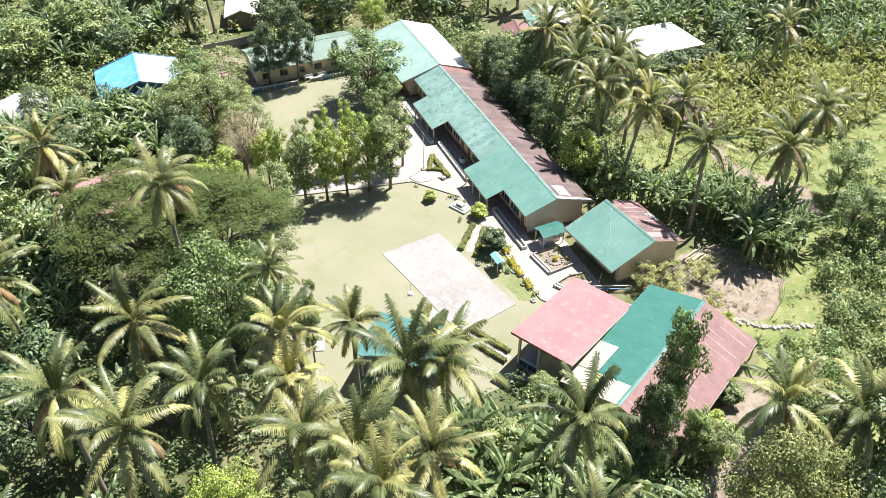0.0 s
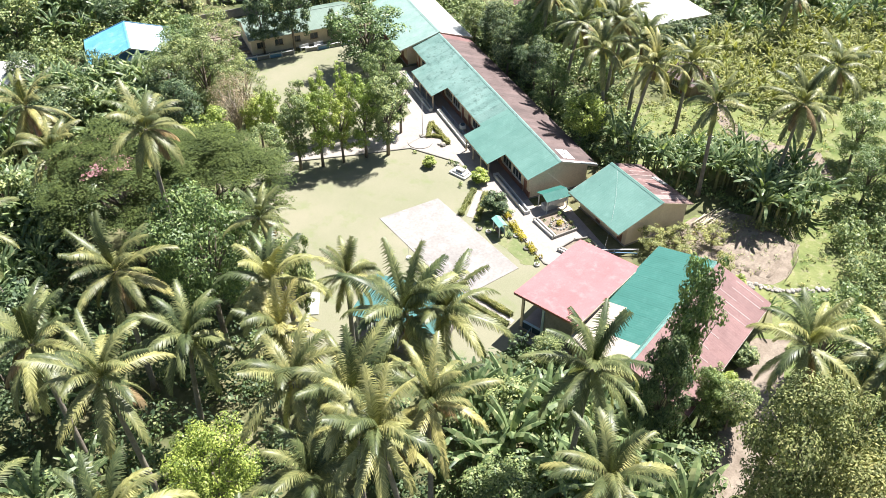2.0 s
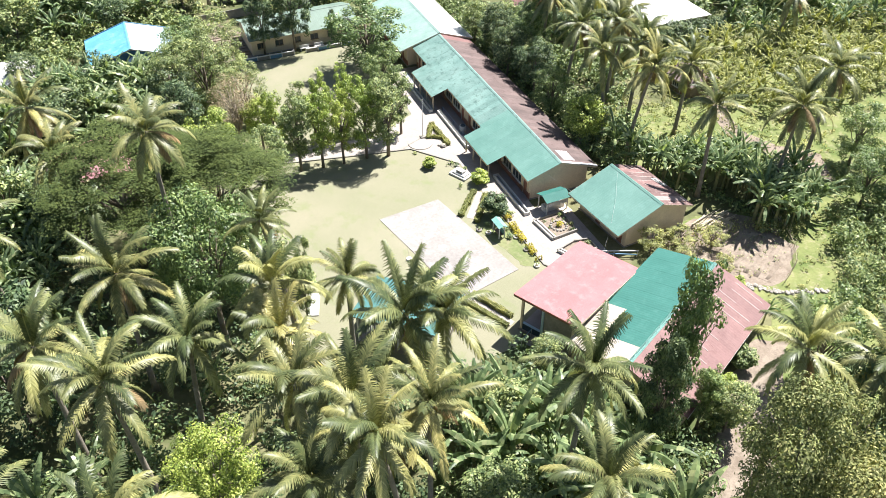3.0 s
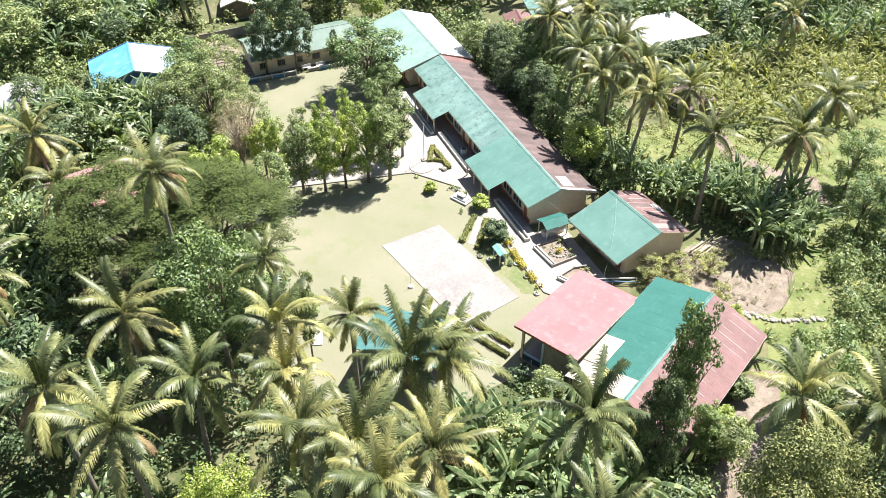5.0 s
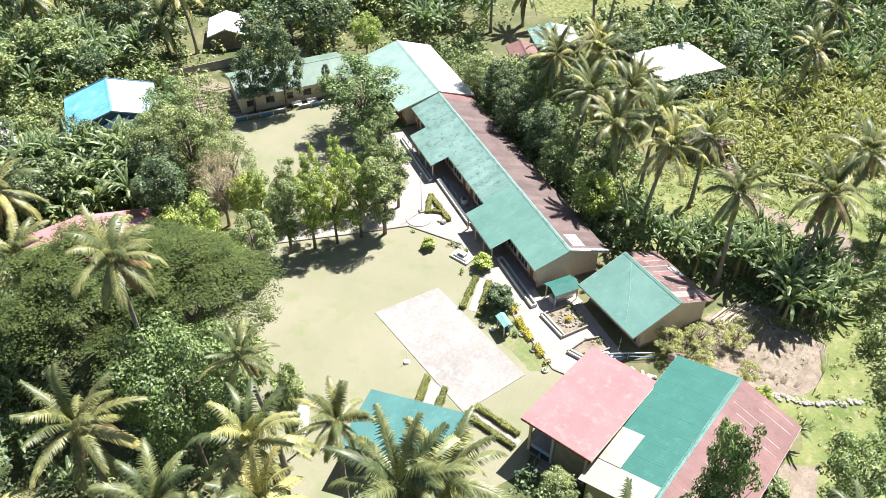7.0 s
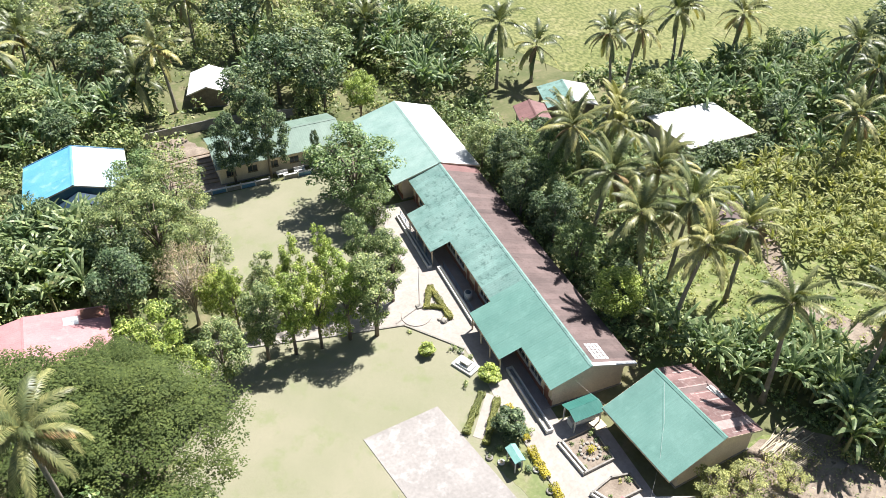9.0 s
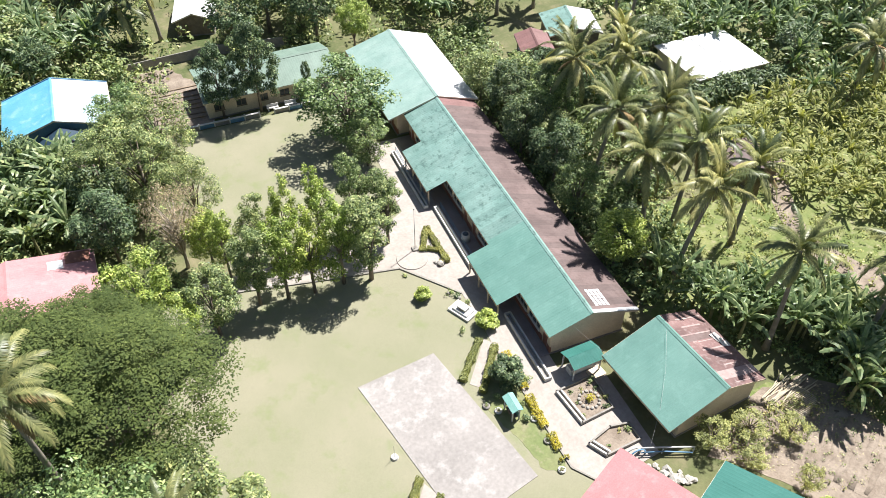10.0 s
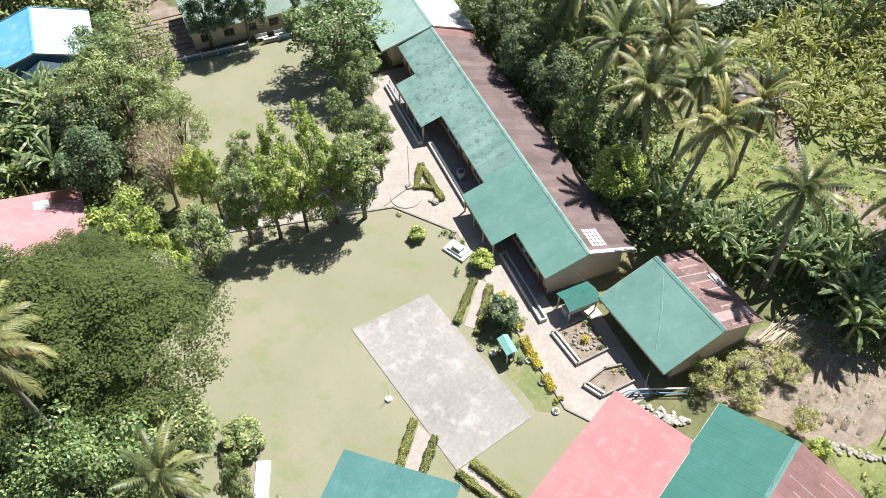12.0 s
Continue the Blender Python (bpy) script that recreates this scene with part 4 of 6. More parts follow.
part("coping", boxed(0.6, -2.98, 1.152, 0.9, -0.9, 1.22, bevel=0.015), M_BLUEPALE, hall)
for k in range(3):
    part("step", boxed(0.0 - 0.32 * k, -3.9, -0.05, 0.6 - 0.32 * k, -2.3, 0.3 - 0.1 * k), M_GREYC, hall)

# green and red roofed hall
GR = pose(24.9, -21.0, 0, 0, 0, 27.7 + 180)
wide_hall = thing("workshop_hall", GR, "wide low hall with teal-green and rusty red metal roof", "building")
# local x runs south-west along the ridge, local y south-east across it
roof_slope(wide_hall, (0, 0, 3.9), (18.4, 0, 3.9), (0, 6.3, 5.2), M_TEAL, 0.95, swaps={k: M_SLAB for k in range(16, 19)})
roof_slope(wide_hall, (11.2, 0, 3.9), (15.5, 0, 3.9), (11.2, 2.4, 3.9 + 1.3 * 2.4 / 6.3), M_SLAB, 0.95, lift=0.06, name="roof_patch")
roof_slope(wide_hall, (0, 12.7, 3.1), (18.4, 12.7, 3.1), (0, 6.3, 5.2), M_RUSTRED, 0.95)
rng_s = random.Random(4)
for k in range(16):
    u0, u1 = rng_s.uniform(0.0, 0.45), rng_s.uniform(0.55, 1.0)
    x = 0.6 + k * 1.12 + rng_s.uniform(-0.2, 0.2)
    beam("lap_strip", (x, 12.7 - 6.4 * u0, 3.1 + 2.1 * u0 + 0.03), (x, 12.7 - 6.4 * u1, 3.1 + 2.1 * u1 + 0.03), 0.11, 0.03, M_RUSTPALE, wide_hall, "pale bare lap between roof sheets")
bm = bmesh.new()
for dy, dz in ((-0.2, -0.041), (0.2, -0.066)):
    bm.faces.new([bm.verts.new(p) for p in ((0, 6.3, 5.255), (18.4, 6.3, 5.255), (18.4, 6.3 + dy, 5.25 + dz), (0, 6.3 + dy, 5.25 + dz))])
bmesh.ops.solidify(bm, geom=bm.faces[:], thickness=0.012)
part("ridge_cap", bm, M_TEALPALE, wide_hall, "faded pale teal ridge cap")
part("north_wall", boxed(0.5, 0.6, 0.0, 17.9, 0.75, 3.85), M_CREAM, wide_hall)
south = wall_run(bmesh.new(), 0.5, 17.9, -12.0, -11.85, 0.0, 3.1, [(2, 4, 1, 2), (6, 8, 1, 2), (10, 12, 1, 2)])
south.transform(Matrix.Rotation(radians(-90), 4, "Z"))
part("south_wall", south, M_CREAM, wide_hall)
for x in (0.5, 17.75):
    bm = bmesh.new()
    f = [bm.verts.new(p) for p in ((x, 0.75, 0), (x, 11.85, 0), (x, 11.85, 3.25), (x, 6.3, 5.05), (x, 0.75, 3.9))]
    g = [bm.verts.new((v.co.x + 0.15, v.co.y, v.co.z)) for v in f]
    bm.faces.new(f)
    bm.faces.new(g[::-1])
    for i in range(5):
        bm.faces.new((f[i], g[i], g[(i + 1) % 5], f[(i + 1) % 5]))
    bmesh.ops.recalc_face_normals(bm, faces=bm.faces)
    part("end_wall", bm, M_CREAM, wide_hall)
for y, z in ((0, 3.8), (12.7, 3.0)):
    beam("fascia", (0.02, y, z), (18.38, y, z), 0.04, 0.18, M_ZINC, wide_hall)

# teal stage roof at the south-west of the lawn
TS = pose(-4.5, -12.9, 0, 0, 0, -40)
stage = thing("stage_shelter", TS, "open stage shelter with teal metal roof", "shelter")
roof_slope(stage, (0, 0, 3.2), (9.6, 0, 3.2), (0, -7.5, 4.3), M_STAGE, 0.95)
for x in (0.6, 4.8, 9.0):
    for y, z in ((-0.6, 3.2), (-6.9, 4.1)):
        part("post", boxed(x - 0.09, y - 0.09, -0.05, x + 0.09, y + 0.09, z, bevel=0.015), M_WHITE, stage)
beam("fascia", (0.02, 0, 3.1), (9.58, 0, 3.1), 0.04, 0.16, M_WHITE, stage)
part("platform", boxed(0.5, -7.0, -0.1, 9.1, -0.8, 0.5), M_FLOOR, stage)

# houses round the school
def simple_house(name, label, m, w, d, ez, rz, mats, walls, sheet=None):
    return gable_house(name, label, m, 0, d, (0.5, w - 0.5), (0, w), w / 2, (ez, ez), rz, mats, walls, [(d * 0.25, d * 0.25 + 0.9, 0.15, 2.1), (d * 0.5, d * 0.5 + 1.3, 0.95, 2.0)], over=0.4, tag="house")


simple_house("green_roofed_house", "low cream house with weathered green roof behind the far lawn", pose(-5.0, 49.0, 0, 0, 0, -88) @ Matrix.Translation((-9.5, 0, 0)), 9.5, 18.0, 2.8, 4.3, (M_GREEN_DULL, M_GREEN_DULL), M_CREAM)
# East slope takes the paler blue: sun glare painted in, same roofing
blue_house = simple_house("blue_roofed_house", "house with bright light-blue metal roof, one slope coloured paler for sun glare", pose(-30.0, 49.4, 0), 13.3, 9.8, 2.8, 4.9, (M_BLUE, M_BLUEPALE), M_BLUEP)
pink_house = simple_house("pink_roofed_house", "small house with faded pink metal roof", pose(-37.1, 16.7, 0, 0, 0, 2), 16.4, 8.4, 2.7, 4.0, (M_PINKPALE, M_PINKPALE), M_CREAM)
simple_house("white_roofed_hut", "hut with pale zinc roof among banana plants", pose(-6.0, 74.0, 0, 0, 0, -12), 6.5, 7.5, 2.6, 3.8, (M_ZINCW, M_ZINCW), M_WOOD)
simple_house("white_roofed_house", "house with broad bright white zinc roof", pose(58.2, 29.4, 0, 0, 0, 1), 12.2, 9.6, 2.9, 3.0, (M_ZINCW, M_ZINCW), M_CREAM)
simple_house("rusty_roofed_hut", "small hut with rusty red metal roof", pose(39.8, 46.2, 0, 0, 0, -14), 5.0, 4.6, 2.4, 3.3, (M_RUSTRED, M_RUSTRED), M_WOOD)
simple_house("pale_green_roofed_house", "small house with pale green roof among palms", pose(45.6, 48.4, 0, 0, 0, -14), 8.2, 6.6, 2.6, 3.6, (M_GREEN_OLD, M_ZINC), M_WOOD)
simple_house("zinc_roofed_shed", "old shed with rusting zinc roof beside banana plants", pose(-44, 47, 0, 0, 0, 15), 8, 7, 2.5, 3.4, (M_ZINC, M_ZINC), M_WOOD)
simple_house("rusty_shed", "low shed with brown rusted roof in the plantation", pose(52, 10, 0, 0, 0, 10), 6, 5, 2.3, 3.2, (M_RUST, M_RUST), M_WOOD)

# porch, trim and lean-to of the blue-roofed house; patches on the pink one
for i, x0 in enumerate((0.0, 13.3)):
    beam("roof_trim", (x0, 10.22, 2.84), (6.65, 10.22, 4.97), 0.1, 0.16, M_BLUEP, blue_house, "darker blue trim along the roof's edge")
bm = bmesh.new()
f = [bm.verts.new(p) for p in ((4.4, -3.0, 2.7), (9.6, -3.0, 2.7), (7.0, -3.0, 3.9))]
g = [bm.verts.new((v.co.x, -0.42, v.co.z)) for v in f]
bm.faces.new(f)
bm.faces.new(g[::-1])
for i in range(3):
    bm.faces.new((f[i], g[i], g[(i + 1) % 3], f[(i + 1) % 3]))
bmesh.ops.recalc_face_normals(bm, faces=bm.faces)
part("porch_gable", bm, M_NAVY, blue_house, "dark blue porch gable")
roof_slope(blue_house, (2.6, -5.6, 2.1), (9.8, -5.6, 2.1), (2.6, -3.05, 2.6), M_RUSTPALE, 0.9, name="lean_to_roof", label="streaked rusty lean-to roof")
for x0 in (2.8, 6.2, 9.6):
    part("porch_post", boxed(x0 - 0.06, -5.5, -0.05, x0 + 0.06, -5.38, 2.08), M_WOOD, blue_house)
    part("porch_post", boxed(x0 - 0.06, -2.9, -0.05, x0 + 0.06, -2.78, 2.55), M_WOOD, blue_house)
for x0, y0, w, d, mt, lb in ((13.6, 6.9, 2.4, 1.7, M_MAROON, "dark maroon replacement sheet"), (11.9, 6.3, 1.5, 1.3, M_ZINCW, "bare zinc replacement sheet")):
    part("patch_sheet", boxed(0, 0, 0, w, d, 0.02), mt, pink_house, lb).matrix_local = Matrix.Translation((x0, y0, 4.0 - 1.3 * (x0 - 8.2) / 8.2 + 0.05)) @ Matrix.Rotation(math.atan(1.3 / 8.2), 4, "Y")

# ---- plantings ----
HOUSES = [[(14.5, -6.5), (29, -4.5), (29, 56), (14.5, 56)], [(21, -18), (35.5, -15), (34, -3.5), (20, -4)], [(5, -23), (18, -15.5), (23, -22), (10, -31)], [(24, -19), (34, -32), (17.5, -42), (8, -30)],
          [(-5, -11.5), (4, -18.5), (-1, -26), (-11, -19)], [(-6, 46), (15, 46), (15, 60), (-6, 60)], [(-31.5, 46), (-15.5, 46), (-15.5, 61), (-31.5, 61)], [(-38, 15.5), (-19.5, 15.5), (-19.5, 27), (-38, 27)],
          [(-8, 72), (3, 72), (3, 83), (-8, 83)], [(56, 26), (71, 26), (71, 40), (56, 40)], [(38, 43), (56, 43), (56, 60), (38, 60)]]
OPEN = [LAWN, PAVING, FARLAWN, FIELD] + HOUSES

PALMS_WEST = [(-27.9, -18.3, 16.0, 1.0), (-23.7, -25.1, 13.4, 0.98), (-29.4, -31.7, 17.9, 0.98), (-16.7, -24.9, 16.4, 1.0), (-10.1, -23.1, 13.6, 0.72), (-34.3, -24.1, 15.8, 1.0), (-17.6, -37.0, 18.2, 0.95), (-14.4, -39.6, 18.6, 0.95),
              (-14.1, -43.6, 18.9, 0.95), (-8.1, -32.6, 16.8, 1.2), (2.4, -42.0, 16.0, 1.0), (-22.9, -9.4, 23.2, 0.92), (-36.3, 24.9, 10.4, 1.08), (-16.9, -28.6, 14.5, 0.95), (-4.9, -32.4, 15.8, 1.05), (-9.7, -41.5, 17.4, 0.9), (-18.3, -42.6, 15.5, 0.95)]
PALMS_SOUTH = [(-1.2, -50.2, 16.0, 0.92), (14.7, -48.4, 19.6, 0.88), (20.5, -50.5, 18.0, 0.9), (-40, -8, 16, 1.05), (-42, -30, 17, 1.0), (-38, -38, 16.5, 1.0), (-30, -42, 16.5, 1.0), (-46, 12, 13, 1.05), (-23, -49, 16.5, 1.0), (-33.0, 8.0, 13.0, 0.95)]
PALMS_EAST = [(36.2, 26.0, 13.0, 0.95), (42.0, 24.4, 13.0, 0.9), (35.2, 15.1, 13.0, 1.0), (40.4, 13.6, 13.0, 0.95), (33.6, 7.0, 13.2, 1.0), (39.4, 6.4, 13.5, 1.0), (36.0, -0.9, 14.0, 1.0), (38.6, -9.9, 12.8, 0.85), (47.9, -13.9, 12.8, 1.0), (55.5, -10.6, 14.5, 1.0)]
PALMS_NORTH = [(44.0, 17.5, 11.0, 0.9), (45.5, 3.5, 10.5, 0.9), (38, 31, 11.5, 0.9), (42.9, 61.0, 12, 1.0), (53.9, 46.3, 14.3, 0.9), (59.2, 46.1, 14.4, 0.9), (74.7, 57.2, 10.6, 1.0), (84.3, 52.1, 10.6, 1.0), (95.4, 37.4, 9.6, 1.0),
               (79, 60, 10.5, 0.9), (27.9, 87, 8, 1.05), (-17.9, 96.2, 8.5, 1.1), (-13.0, 73.6, 7.0, 1.1), (-9.1, 74.0, 11.0, 1.0), (-29.5, 95.0, 8.5, 1.1), (26.6, 81.7, 7.5, 1.0), (-33, 86, 10, 1.1), (-2, 96, 10, 1.0), (12, 92, 10, 1.0), (78, 20, 9, 1.0), (92, 30, 9, 1.0), (48, 34, 9.5, 0.9), (50, 61, 7, 1.0)]
PALMS_YARD = [(-15.8, -17.4, 17.3, 0.62)]
for k, (x, y, z, s) in enumerate(PALMS_WEST + PALMS_SOUTH + PALMS_EAST + PALMS_NORTH + PALMS_YARD):
    coconut_palm(x, y, z, k, s)

KERB_ROW = [(-6.1, 13.9, "lobed_mid", 10.5, 2.7), (-3.2, 13.6, "lobed_bright", 10.8, 2.6), (-0.4, 13.4, "lobed_bright", 10.2, 2.5), (2.8, 13.5, "lobed_bright", 11.4, 2.7), (5.7, 13.0, "lobed_mid", 11.2, 3.5)]
for k, (x, y, kind, h, r) in enumerate(KERB_ROW):
    tree(kind, x, y, h * 1.04, r * 1.22, k * 70, "slender tree with light green leaves in a kerbside row", group="kerbside trees")
for k, (x, y, kind, h, r) in enumerate([(-8.2, 18.4, "lobed_bright", 9.5, 2.0), (-5.0, 19.4, "lobed_mid", 9.5, 2.2), (-1.5, 20.0, "lobed_bright", 9.8, 2.0), (2.2, 20.3, "lobed_bright", 10.0, 2.0), (6.4, 19.6, "lobed_mid", 11.0, 2.4), (9.2, 17.6, "lobed_mid", 10.2, 2.7)]):
    tree(kind, x, y, h * 1.04, r * 1.22, k * 50 + 20, "slender light green tree between path and far lawn", group="kerbside trees")
TREES_WEST = [("umbrella", -18.4, -2.4, 17.5, 8.6, "spreading rain tree with fine feathery dark foliage"), ("umbrella", -27.0, 1.4, 18.0, 9.2, "spreading rain tree with fine feathery dark foliage"), ("umbrella", -20.5, 6.5, 13.5, 6.0, "spreading rain tree with fine feathery dark foliage"),
              ("grand_mid", -20.8, -14.6, 19.6, 5.4, "dense dark-green tree beside the rain trees"),
              ("rosette_mid", -10.7, 11.4, 9.4, 3.2, "rounded dark-leaved tree beside the lawn"), ("rosette_bright", -17.0, 12.6, 13.0, 3.7, "tree with bright lime-green leaf clusters"), ("rosette_bright", -14.2, 9.2, 9.0, 2.7, "small tree with lime-green leaf clusters"),
              ("bare", -12.2, 22.2, 11.5, 3.6, "leafless pale dry tree"), ("airy_mid", -14.4, 33.0, 12.6, 5.0, "broad mid-green tree west of the far lawn"), ("round_dark", -19, 26, 9.5, 3.6, "dark-green tree beside the dry tree"), ("airy_mid", -11.6, 38.5, 13.2, 4.8, "broad mid-green tree west of the far lawn"), ("airy_mid", -19, 35, 11.0, 4.0, "dark-green tree west of the far lawn")]
TREES_NORTH = [("lacy", 11.0, 37.6, 12.6, 6.6, "large airy tree at the corner of the far lawn"), ("lacy", 11.6, 32.0, 7.5, 3.0, "leafy tree beside the far porch"), ("column_dark", 1.9, 48.9, 13.4, 3.4, "dark upright tree before the green-roofed house"), ("column_dark", -3.1, 49.0, 11.0, 2.8, "dark upright tree before the green-roofed house"), ("column_dark", 8.6, 49.0, 6.0, 1.0, "small dark conifer-like tree"),
               ("round_bright", -9.6, 20.6, 8.5, 2.6, "light green tree beside the dry tree"), ("airy_mid", -9.9, 28.5, 10.0, 3.5, "leafy tree at the corner of the far lawn"), ("airy_mid", -17.2, 40.5, 9.5, 3.6, "light green tree west of the far lawn"), ("lacy", -15.0, 44.5, 11.0, 4.4, "airy tree beside the blue-roofed house"), ("round_bright", 18.5, 58.8, 9.0, 3.0, "yellow-green tree behind the far block"), ("round_dark", 31.5, 33, 9.5, 3.6, "dark leafy tree behind the classrooms"), ("round_mid", 36.5, 31, 10.5, 3.8, "leafy tree behind the classrooms"), ("round_dark", 29.8, 26, 9.5, 3.2, "dark leafy tree behind the classrooms"), ("round_dark", 31.0, 19.5, 9.5, 3.4, "leafy tree behind the classrooms"), ("lacy", 30.6, 13.4, 9.0, 3.0, "dark leafy tree behind the classrooms"), ("lacy", 34, 27, 11, 3.8, "dark leafy tree behind the classrooms")]
TREES_SOUTH = [("round_bright", 30.3, 4.5, 8.4, 3.4, "bright green fruit tree behind the classrooms"), ("round_mid", 30.0, 38.5, 8.5, 3.0, "leafy tree beside the zinc roof"),
               ("column_mid", 13.5, -39.1, 20.4, 3.2, "tall tiered tree rising before the red roof"), ("column_mid", 16.6, -40.2, 8.0, 2.2, "leafy tiered tree before the red roof"), ("column_dark", 10.6, -40.9, 14.8, 2.4, "dark tiered tree before the red roof"), ("round_mid", 18.6, -41.5, 6.5, 2.3, "low leafy tree beside the red roof"),
               ("olive", 12.1, -52.8, 21.6, 5.0, "large olive-green tree with a broad rounded crown"), ("olive", 12.5, -58.5, 20.0, 5.2, "large olive-green tree with a broad rounded crown"), ("round_dark", 20.2, -51.5, 19.6, 4.4, "dark leafy tree beside the olive-green trees"), ("lacy", 29.3, -40.3, 13.2, 4.0, "airy light green tree on the meadow"), ("shrub", 25.3, -35.6, 3.2, 1.6, "light leafy bush beside the red roof"), ("shrub_bright", 21.2, -37.9, 3.4, 1.5, "light leafy bush beside the red roof"), ("shrub", 18.8, -40.6, 3.6, 1.7, "light leafy bush beside the earth track"),
               ("grand_bright", -24.4, -34.4, 12.8, 4.0, "light green tree under the palms"), ("round_dark", -39, -18, 12, 4.5, "dark tree under the palms"), ("shrub", -11.8, -7.8, 3.6, 2.0, "leafy tree at the edge of the lawn"), ("round_mid", -16.2, -9.5, 12.5, 3.6, "leafy tree at the edge of the lawn"), ("lobed_mid", -12.7, -15.0, 12.5, 1.7, "leafy tree at the edge of the lawn")]
TREES_GARDEN = [("round_mid", 6.9, -29.4, 5.0, 1.9, "leafy shrub-like tree beside the pink-roofed hall"), ("round_mid", 0.5, -35, 7.5, 3.0, "leafy tree under the palms"), ("round_mid", -4.5, -43, 9, 3.5, "leafy tree under the palms"),
                ("shrub_dark", 13.1, -4.7, 4.6, 1.9, "small dense dark-green tree beside the path"), ("shrub_bright", 14.4, 2.3, 2.6, 1.4, "small light green shrub tree beside the monument"), ("shrub_bright", 9.8, 8.2, 2.0, 1.05, "small light green sapling on the lawn")]
TREES_FAR = [("loose", 26.9, -17.6, 3.6, 1.9, "loose light green shrub beside the small house"), ("loose", 30.6, -18.0, 3.0, 1.9, "loose light green shrub in the vegetable garden"), ("loose", 34.0, -19.6, 3.0, 1.8, "loose light green shrub in the vegetable garden"), ("loose", 31.6, -24.2, 3.8, 1.4, "loose light green shrub beside the workshop hall"), ("loose", 29.0, -20.6, 2.6, 1.5, "loose light green shrub beside the small house"), ("shrub_bright", 31.8, -26.6, 2.4, 1.1, "loose light green shrub beside the stone wall"),
             ("round_mid", -30, 72, 10, 5, "leafy tree in the far grove"), ("round_dark", 8, 70, 12, 5, "dark tree behind the green-roofed house"), ("round_dark", 14, 64, 11, 4, "dark tree behind the green-roofed house"), ("round_dark", 2, 66, 10, 4, "dark tree behind the green-roofed house"), ("round_mid", 14, 84, 11, 5, "leafy tree in the far grove"), ("round_mid", 20, 78, 9, 4, "leafy tree in the far grove"), ("round_dark", 5, 92, 13, 6, "dark tree in the far grove"), ("round_dark", -18, 84, 11, 5, "dark tree in the far grove"), ("round_mid", -40, 66, 11, 5, "leafy tree in the far grove"),
             ("round_bright", 63, 45, 7, 3, "lime-green tree beyond the white roof"), ("round_dark", 76, 31, 7, 3.2, "dark tree beside the white roof"), ("round_dark", 112, 44, 12, 6, "dark tree at the field edge"), ("lacy", 56, -20, 9, 3.4, "airy tree at the plantation edge"), ("lacy", 61.5, -12.5, 10, 3.6, "airy tree at the plantation edge"), ("round_mid", 60, -22, 9, 4, "leafy tree at the plantation edge"), ("round_dark", 32.5, 6.5, 6.5, 2.6, "dark leafy tree behind the classrooms"), ("round_mid", 33, 23, 8.5, 3.0, "leafy tree behind the classrooms")]
for k, (kind, x, y, h, r, label) in enumerate(TREES_WEST + TREES_NORTH + TREES_SOUTH + TREES_GARDEN + TREES_FAR):
    tree(kind, x, y, h, r, k * 41, label)

FAR_TREES = [([(-60, 64), (-12, 66), (20, 62), (40, 66), (38, 104), (44, 150), (-60, 155)], 38, 7, 13), ([(-48, 28), (-18, 28), (-15, 46), (-34, 48), (-50, 60)], 9, 6, 10), ([(56, 41), (110, 30), (150, 20), (170, 60), (84, 53)], 16, 5, 9), ([(32, 36), (44, 30), (46, 38), (34, 41)], 6, 6, 9),
             ([(62, -14), (90, -8), (80, -36), (58, -34)], 6, 6, 9), ([(-50, -14), (-34, -8), (-32, 14), (-50, 16)], 7, 8, 13), ([(-50, -56), (-30, -50), (8, -52), (8, -60), (-50, -64)], 10, 7, 11)]
k = 0
for poly, count, h0, h1 in FAR_TREES:
    for x, y in spots(poly, count, 900 + k, 4.0, OPEN):
        k += 1
        h = h0 + (h1 - h0) * ((k * 29) % 100) / 100
        kind = ("far_dark", "far_mid", "far_dark", "far_column")[k % 4]
        tree(kind, x, y, h, h * (0.42 if kind != "far_column" else 0.3), k * 57, ("dense dark-green tree of the grove", "mid-green leafy tree of the grove", "dense dark-green tree of the grove", "upright mid-green tree of the grove")[k % 4], group="grove trees")

BANANA_ZONES = [([(31.5, -4), (36, -2), (46, -6), (51, -14), (50, -20), (46.5, -19), (43.5, -12.5), (40.5, -9), (36.5, -7.5), (35, -5.5)], 64, 0.95), ([(-42, 28), (-20, 30), (-18, 42.5), (-32, 43), (-46, 42)], 90, 1.15), ([(-46, 62), (-12, 66), (-12, 78), (-46, 92)], 80, 1.25), ([(28, 58), (46, 56), (44, 90), (22, 92)], 70, 1.3),
                ([(-4, -31), (5, -33), (9, -43), (8, -49), (0, -46), (-6, -38)], 28, 1.4), ([(-44, -20), (-30, -12), (-20, -22), (-18, -44), (-44, -44)], 18, 1.25), ([(60, 40), (100, 34), (118, 44), (100, 50), (70, 52)], 60, 1.1), ([(70, 22), (120, 10), (120, 36), (74, 38)], 60, 1.1), ([(-46, -8), (-32, -6), (-34, 14), (-48, 16)], 26, 1.1), ([(0, 78), (18, 66), (28, 84), (10, 100)], 26, 1.2)]
n, far = 0, []
for poly, count, size in BANANA_ZONES:
    for x, y in spots(poly, count, n + 5, 1.1, OPEN):
        n += 1
        sz = size * (0.75 + 0.5 * ((n * 37) % 100) / 100)
        if y > 58 or x > 58:
            far.append((x, y, sz))
        else:
            banana_plant(x, y, sz, n)
banana_mass("banana_grove", far, "dense far banana grove with broad ragged leaves")

